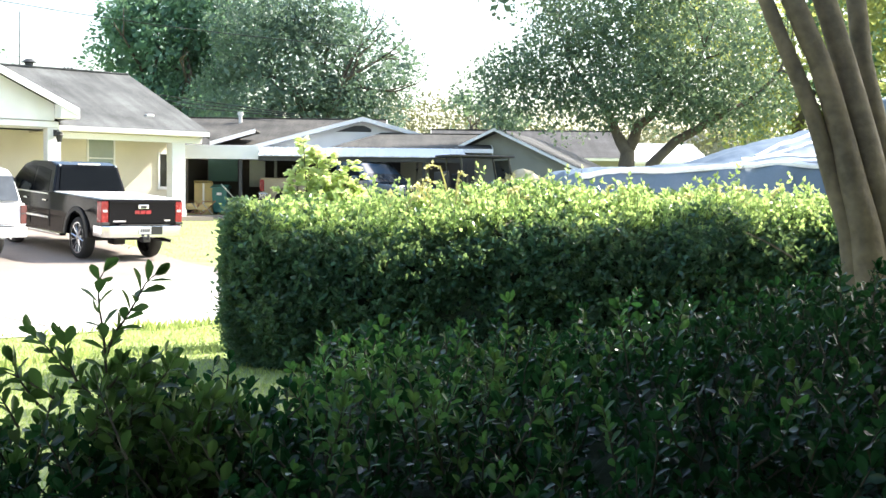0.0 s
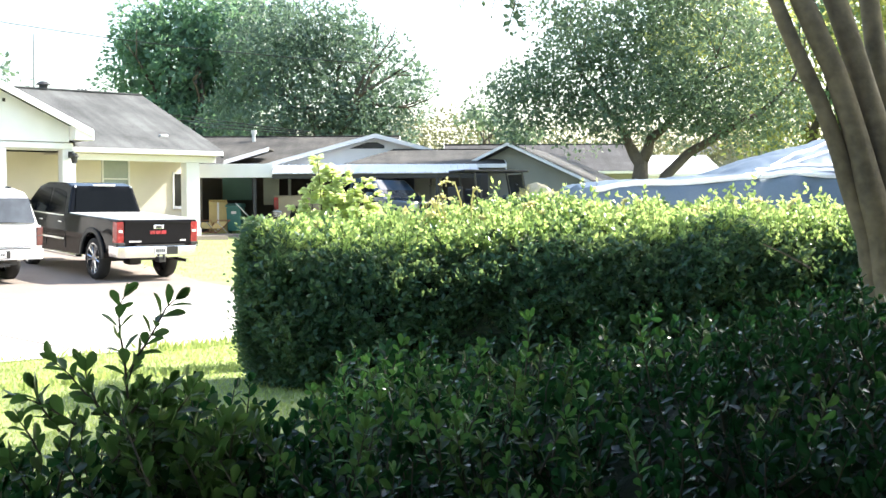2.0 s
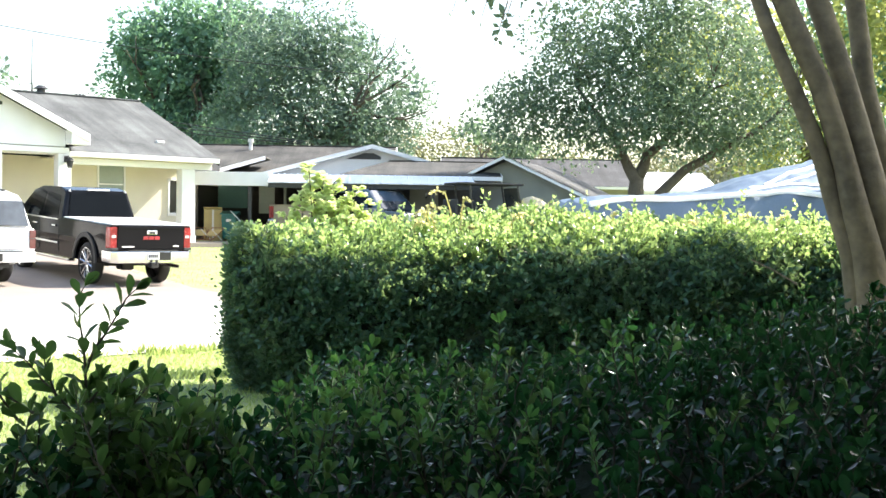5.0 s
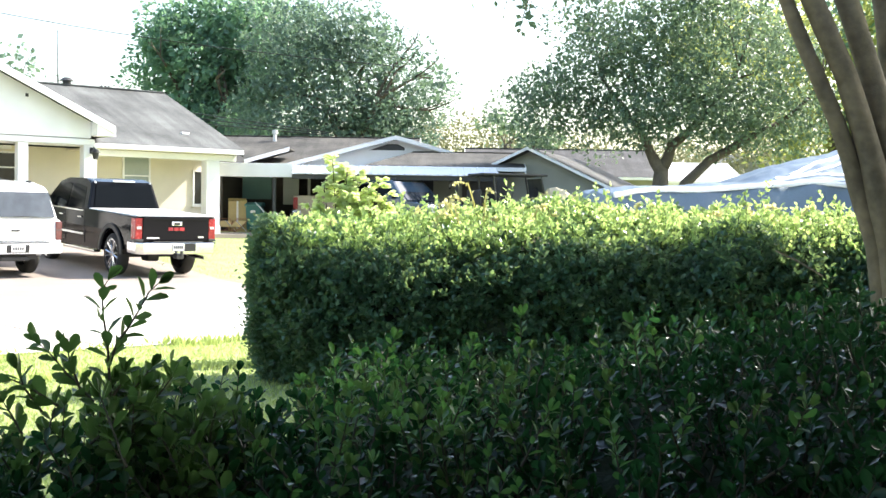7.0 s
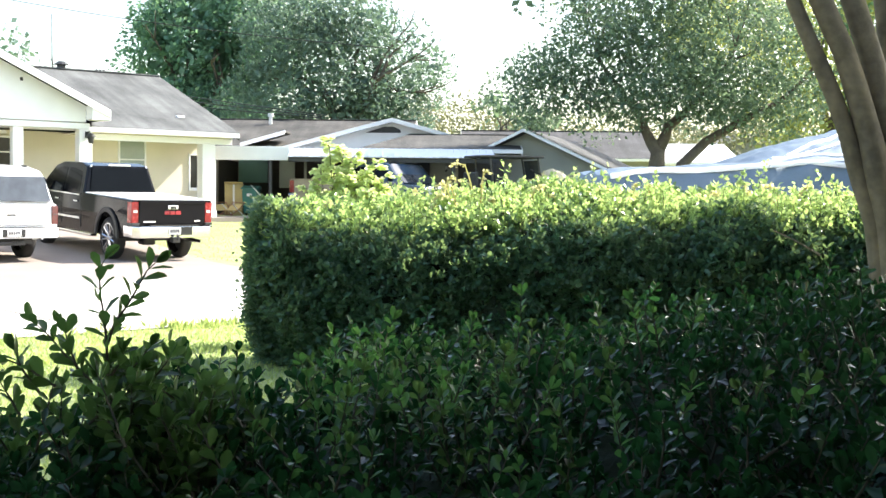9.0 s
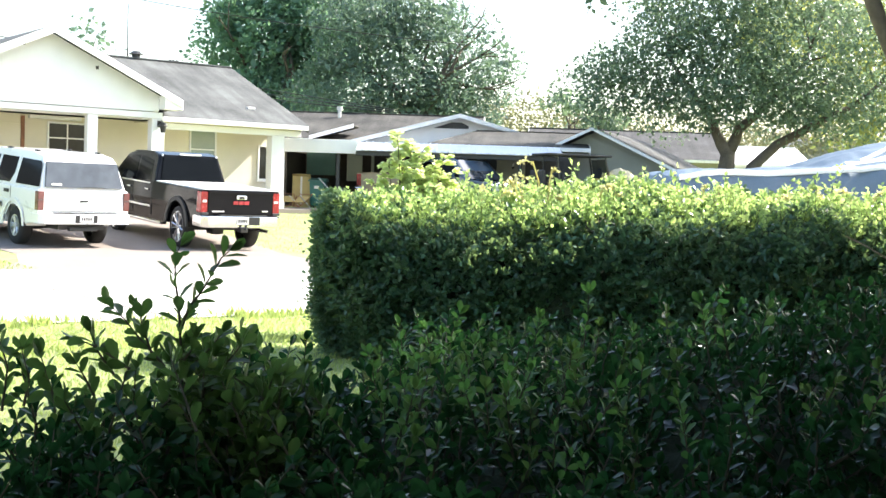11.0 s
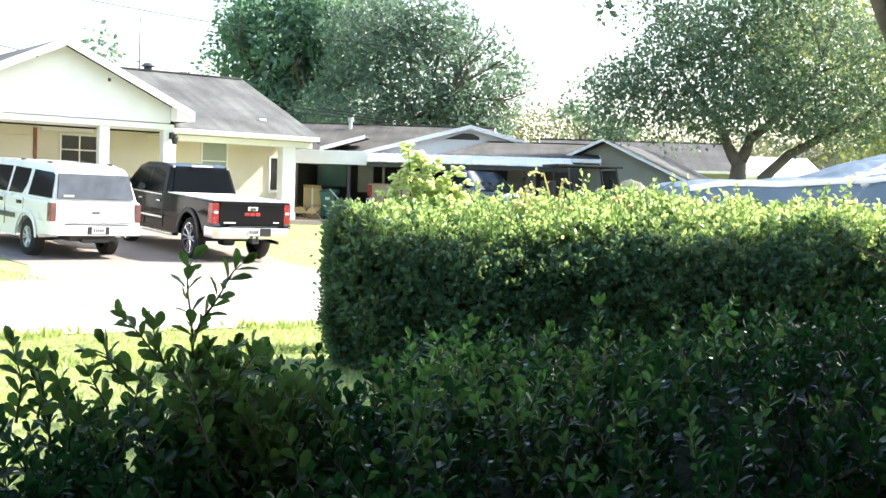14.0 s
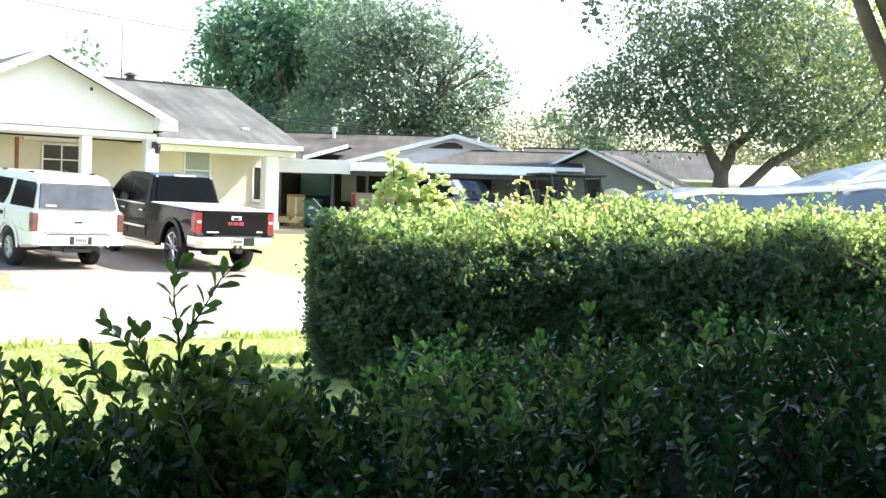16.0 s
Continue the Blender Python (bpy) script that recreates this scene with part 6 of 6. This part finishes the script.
# front side, down to the ground
for k in range(1000):
    x, y = rng.uniform(-1.1, 1.6), rng.uniform(1.72, 2.0)
    z = rng.uniform(0.35, 0.85)
    d = Vector((rng.normal() * 0.4, -0.8 + rng.normal() * 0.3, 0.6)).normalized()
    tip = Vector((x, y, z))
    shoot(bm, [tip - d * 0.16, tip - d * 0.08, tip], 0.0035, 0.037, 0.024, SHOOT, 0.8)
for k in range(420):
    x, y = rng.uniform(-1.2, -0.3), rng.uniform(1.85, 2.7)
    if x < -0.66 and (y > 2.3 or rng.random() < 0.25):
        continue
    tip = Vector((x, y, (0.85 if x < -0.6 else 0.862 if x < -0.5 else 0.84) + 0.03 * (y - 2.1) + rng.normal() * 0.05))
    d = Vector((rng.normal() * 0.4, rng.normal() * 0.4, 0.9)).normalized()
    shoot(bm, [tip - d * 0.2, tip - d * 0.1, tip], 0.0035, 0.035, 0.022, SHOOT, 0.85)
# leafy shoulder under the tall sprigs
for k in range(150):
    x, y = rng.uniform(-0.80, -0.36), rng.uniform(1.97, 2.26)
    if x < -0.58 and rng.random() < 0.72:
        continue
    crest = float(np.interp(x, (-0.78, -0.69, -0.62, -0.56, -0.50, -0.45, -0.40), (0.95, 0.985, 1.02, 1.035, 1.025, 0.995, 0.965)))
    tip = Vector((x, y, crest + 0.12 * (y - 2.09) - abs(rng.normal()) * 0.085))
    d = Vector((rng.normal() * 0.45, rng.normal() * 0.4, 0.9)).normalized()
    shoot(bm, [tip - d * 0.14, tip - d * 0.07, tip], 0.003, 0.038, 0.026, SPRIG, 0.8)
# tall sprigs that stand clear of the bush
for pts in ([(-0.569, 2.09, 1.001), (-0.572, 2.09, 1.059), (-0.575, 2.09, 1.098), (-0.582, 2.09, 1.138), (-0.584, 2.09, 1.182), (-0.575, 2.09, 1.199)],
            [(-0.569, 2.09, 1.06), (-0.556, 2.09, 1.096), (-0.54, 2.09, 1.116), (-0.522, 2.09, 1.146), (-0.503, 2.09, 1.181), (-0.488, 2.09, 1.195)],
            [(-0.597, 2.09, 0.989), (-0.62, 2.09, 1.013), (-0.647, 2.09, 1.041), (-0.67, 2.09, 1.069), (-0.695, 2.09, 1.091)],
            [(-0.613, 2.09, 0.991), (-0.628, 2.09, 1.03), (-0.639, 2.09, 1.058), (-0.643, 2.09, 1.084)],
            [(-0.659, 2.09, 0.982), (-0.698, 2.09, 1.007), (-0.726, 2.09, 1.021), (-0.749, 2.09, 1.03)],
            [(-0.686, 2.09, 0.97), (-0.715, 2.09, 1.009), (-0.73, 2.09, 1.043)],
            [(-0.549, 2.09, 0.982), (-0.53, 2.09, 1.012), (-0.514, 2.09, 1.029), (-0.499, 2.09, 1.051)],
            [(-0.51, 2.09, 0.968), (-0.491, 2.09, 0.998), (-0.477, 2.09, 1.014), (-0.463, 2.09, 1.034)],
            [(-0.564, 2.09, 1.001), (-0.55, 2.09, 1.021), (-0.543, 2.09, 1.041)],
            [(-0.437, 2.09, 0.925), (-0.413, 2.09, 0.959), (-0.406, 2.09, 0.982)],
            [(-0.398, 2.09, 0.916), (-0.393, 2.09, 0.955), (-0.384, 2.09, 0.982)],
            [(-0.72, 2.09, 0.931), (-0.739, 2.09, 0.965), (-0.753, 2.09, 0.987)],
            [(-0.788, 2.09, 0.91), (-0.803, 2.09, 0.959), (-0.817, 2.09, 0.998)],
            [(-0.846, 2.09, 0.909), (-0.837, 2.09, 0.958), (-0.851, 2.09, 1.007)],
            [(-0.885, 2.09, 0.899), (-0.876, 2.09, 0.977), (-0.895, 2.09, 1.036)]):
    shoot(bm, pts, 0.003, 0.039, 0.020, SPRIG, 0.65, 0.05)
for pts in ([(0.06, 3.05, 0.86), (0.07, 3.05, 0.94), (0.08, 3.05, 1.0)], [(-0.27, 3.05, 0.82), (-0.26, 3.05, 0.9), (-0.27, 3.05, 0.97)], [(0.19, 3.05, 0.92), (0.20, 3.05, 1.0), (0.20, 3.05, 1.07)],
            [(-0.15, 3.1, 0.85), (-0.14, 3.1, 0.95), (-0.12, 3.1, 1.0)], [(0.6, 3.0, 0.92), (0.62, 3.0, 1.0), (0.63, 3.0, 1.05)], [(0.10, 2.6, 0.72), (0.12, 2.6, 0.82), (0.16, 2.6, 0.9)], [(0.50, 3.0, 0.9), (0.48, 3.0, 1.0), (0.47, 3.0, 1.06)]):
    shoot(bm, pts, 0.003, 0.036, 0.022, YOUNG, 0.75, 0.35)
# fresh shoots scattered over the middle; their paler colour also stands for brighter light
for k in range(130):
    x, y = max(-0.5, rng.normal() * 0.34 - 0.10), rng.uniform(2.1, 3.2)
    if x < -0.34 and y > 2.6:
        continue
    tip = Vector((x, y, bush_top(x, y) + rng.uniform(-0.06, 0.02)))
    d = Vector((rng.normal() * 0.3, rng.normal() * 0.3 - 0.2, 0.9)).normalized()
    shoot(bm, [tip - d * 0.12, tip - d * 0.06, tip], 0.003, 0.031, 0.022, YOUNG if rng.random() < 0.6 else SPRIG, 0.8, 0.2)
# the far sides, down to the ground
for k in range(900):
    if rng.random() < 0.5:
        tip, out = Vector((rng.uniform(1.66, 1.78), rng.uniform(1.9, 3.8), rng.uniform(0.08, 1.0))), Vector((0.8, 0, 0.5))
    else:
        tip, out = Vector((rng.uniform(-0.3, 1.7), rng.uniform(3.74, 3.86), rng.uniform(0.08, 0.92))), Vector((0, 0.8, 0.5))
    d = (out + Vector(rng.normal(size=3)) * 0.3).normalized()
    shoot(bm, [tip - d * 0.16, tip - d * 0.08, tip], 0.0035, 0.037, 0.024, SHOOT, 0.8)
tagged(part("stem_growth", bm, TWIG, bush), kind="stuff")
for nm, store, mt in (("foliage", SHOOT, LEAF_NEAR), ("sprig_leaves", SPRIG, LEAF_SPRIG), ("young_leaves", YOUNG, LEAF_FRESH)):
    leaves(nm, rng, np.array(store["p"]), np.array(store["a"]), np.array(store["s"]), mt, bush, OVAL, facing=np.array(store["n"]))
# dark core under the leaves, coloured as the shade inside the bush
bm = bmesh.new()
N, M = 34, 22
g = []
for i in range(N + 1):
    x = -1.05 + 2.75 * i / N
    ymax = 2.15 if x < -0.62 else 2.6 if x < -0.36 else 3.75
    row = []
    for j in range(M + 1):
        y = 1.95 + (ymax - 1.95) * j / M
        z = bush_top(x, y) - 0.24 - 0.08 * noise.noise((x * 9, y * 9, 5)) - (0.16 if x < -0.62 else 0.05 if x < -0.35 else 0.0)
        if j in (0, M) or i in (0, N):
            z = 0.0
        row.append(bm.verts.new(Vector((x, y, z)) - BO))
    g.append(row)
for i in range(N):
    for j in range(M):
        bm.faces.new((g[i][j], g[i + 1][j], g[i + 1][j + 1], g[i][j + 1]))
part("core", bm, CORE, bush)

# unseen wall, floor and ceiling, added to keep sky light off the bush
wl = part("wall_south", boxed(-16, 16, -1.9, -1.7, 0, 4.2), GREYWALL, None)
tagged(wl, "plain grey unseen wall added behind the viewer", "wall", kind="structure")
fl = part("floor", boxed(-16, 16, -1.695, 1.25, 0.0, 0.12), DRIVE, None)
tagged(fl, "plain concrete unseen floor added under the viewer", "floor", kind="structure")
ce = part("ceiling", boxed(0.1, 16, -1.695, 3.7, 2.75, 2.9), SHADEBOARD, None)
tagged(ce, "plain dark unseen ceiling added to shade the bush", "ceiling", kind="structure")
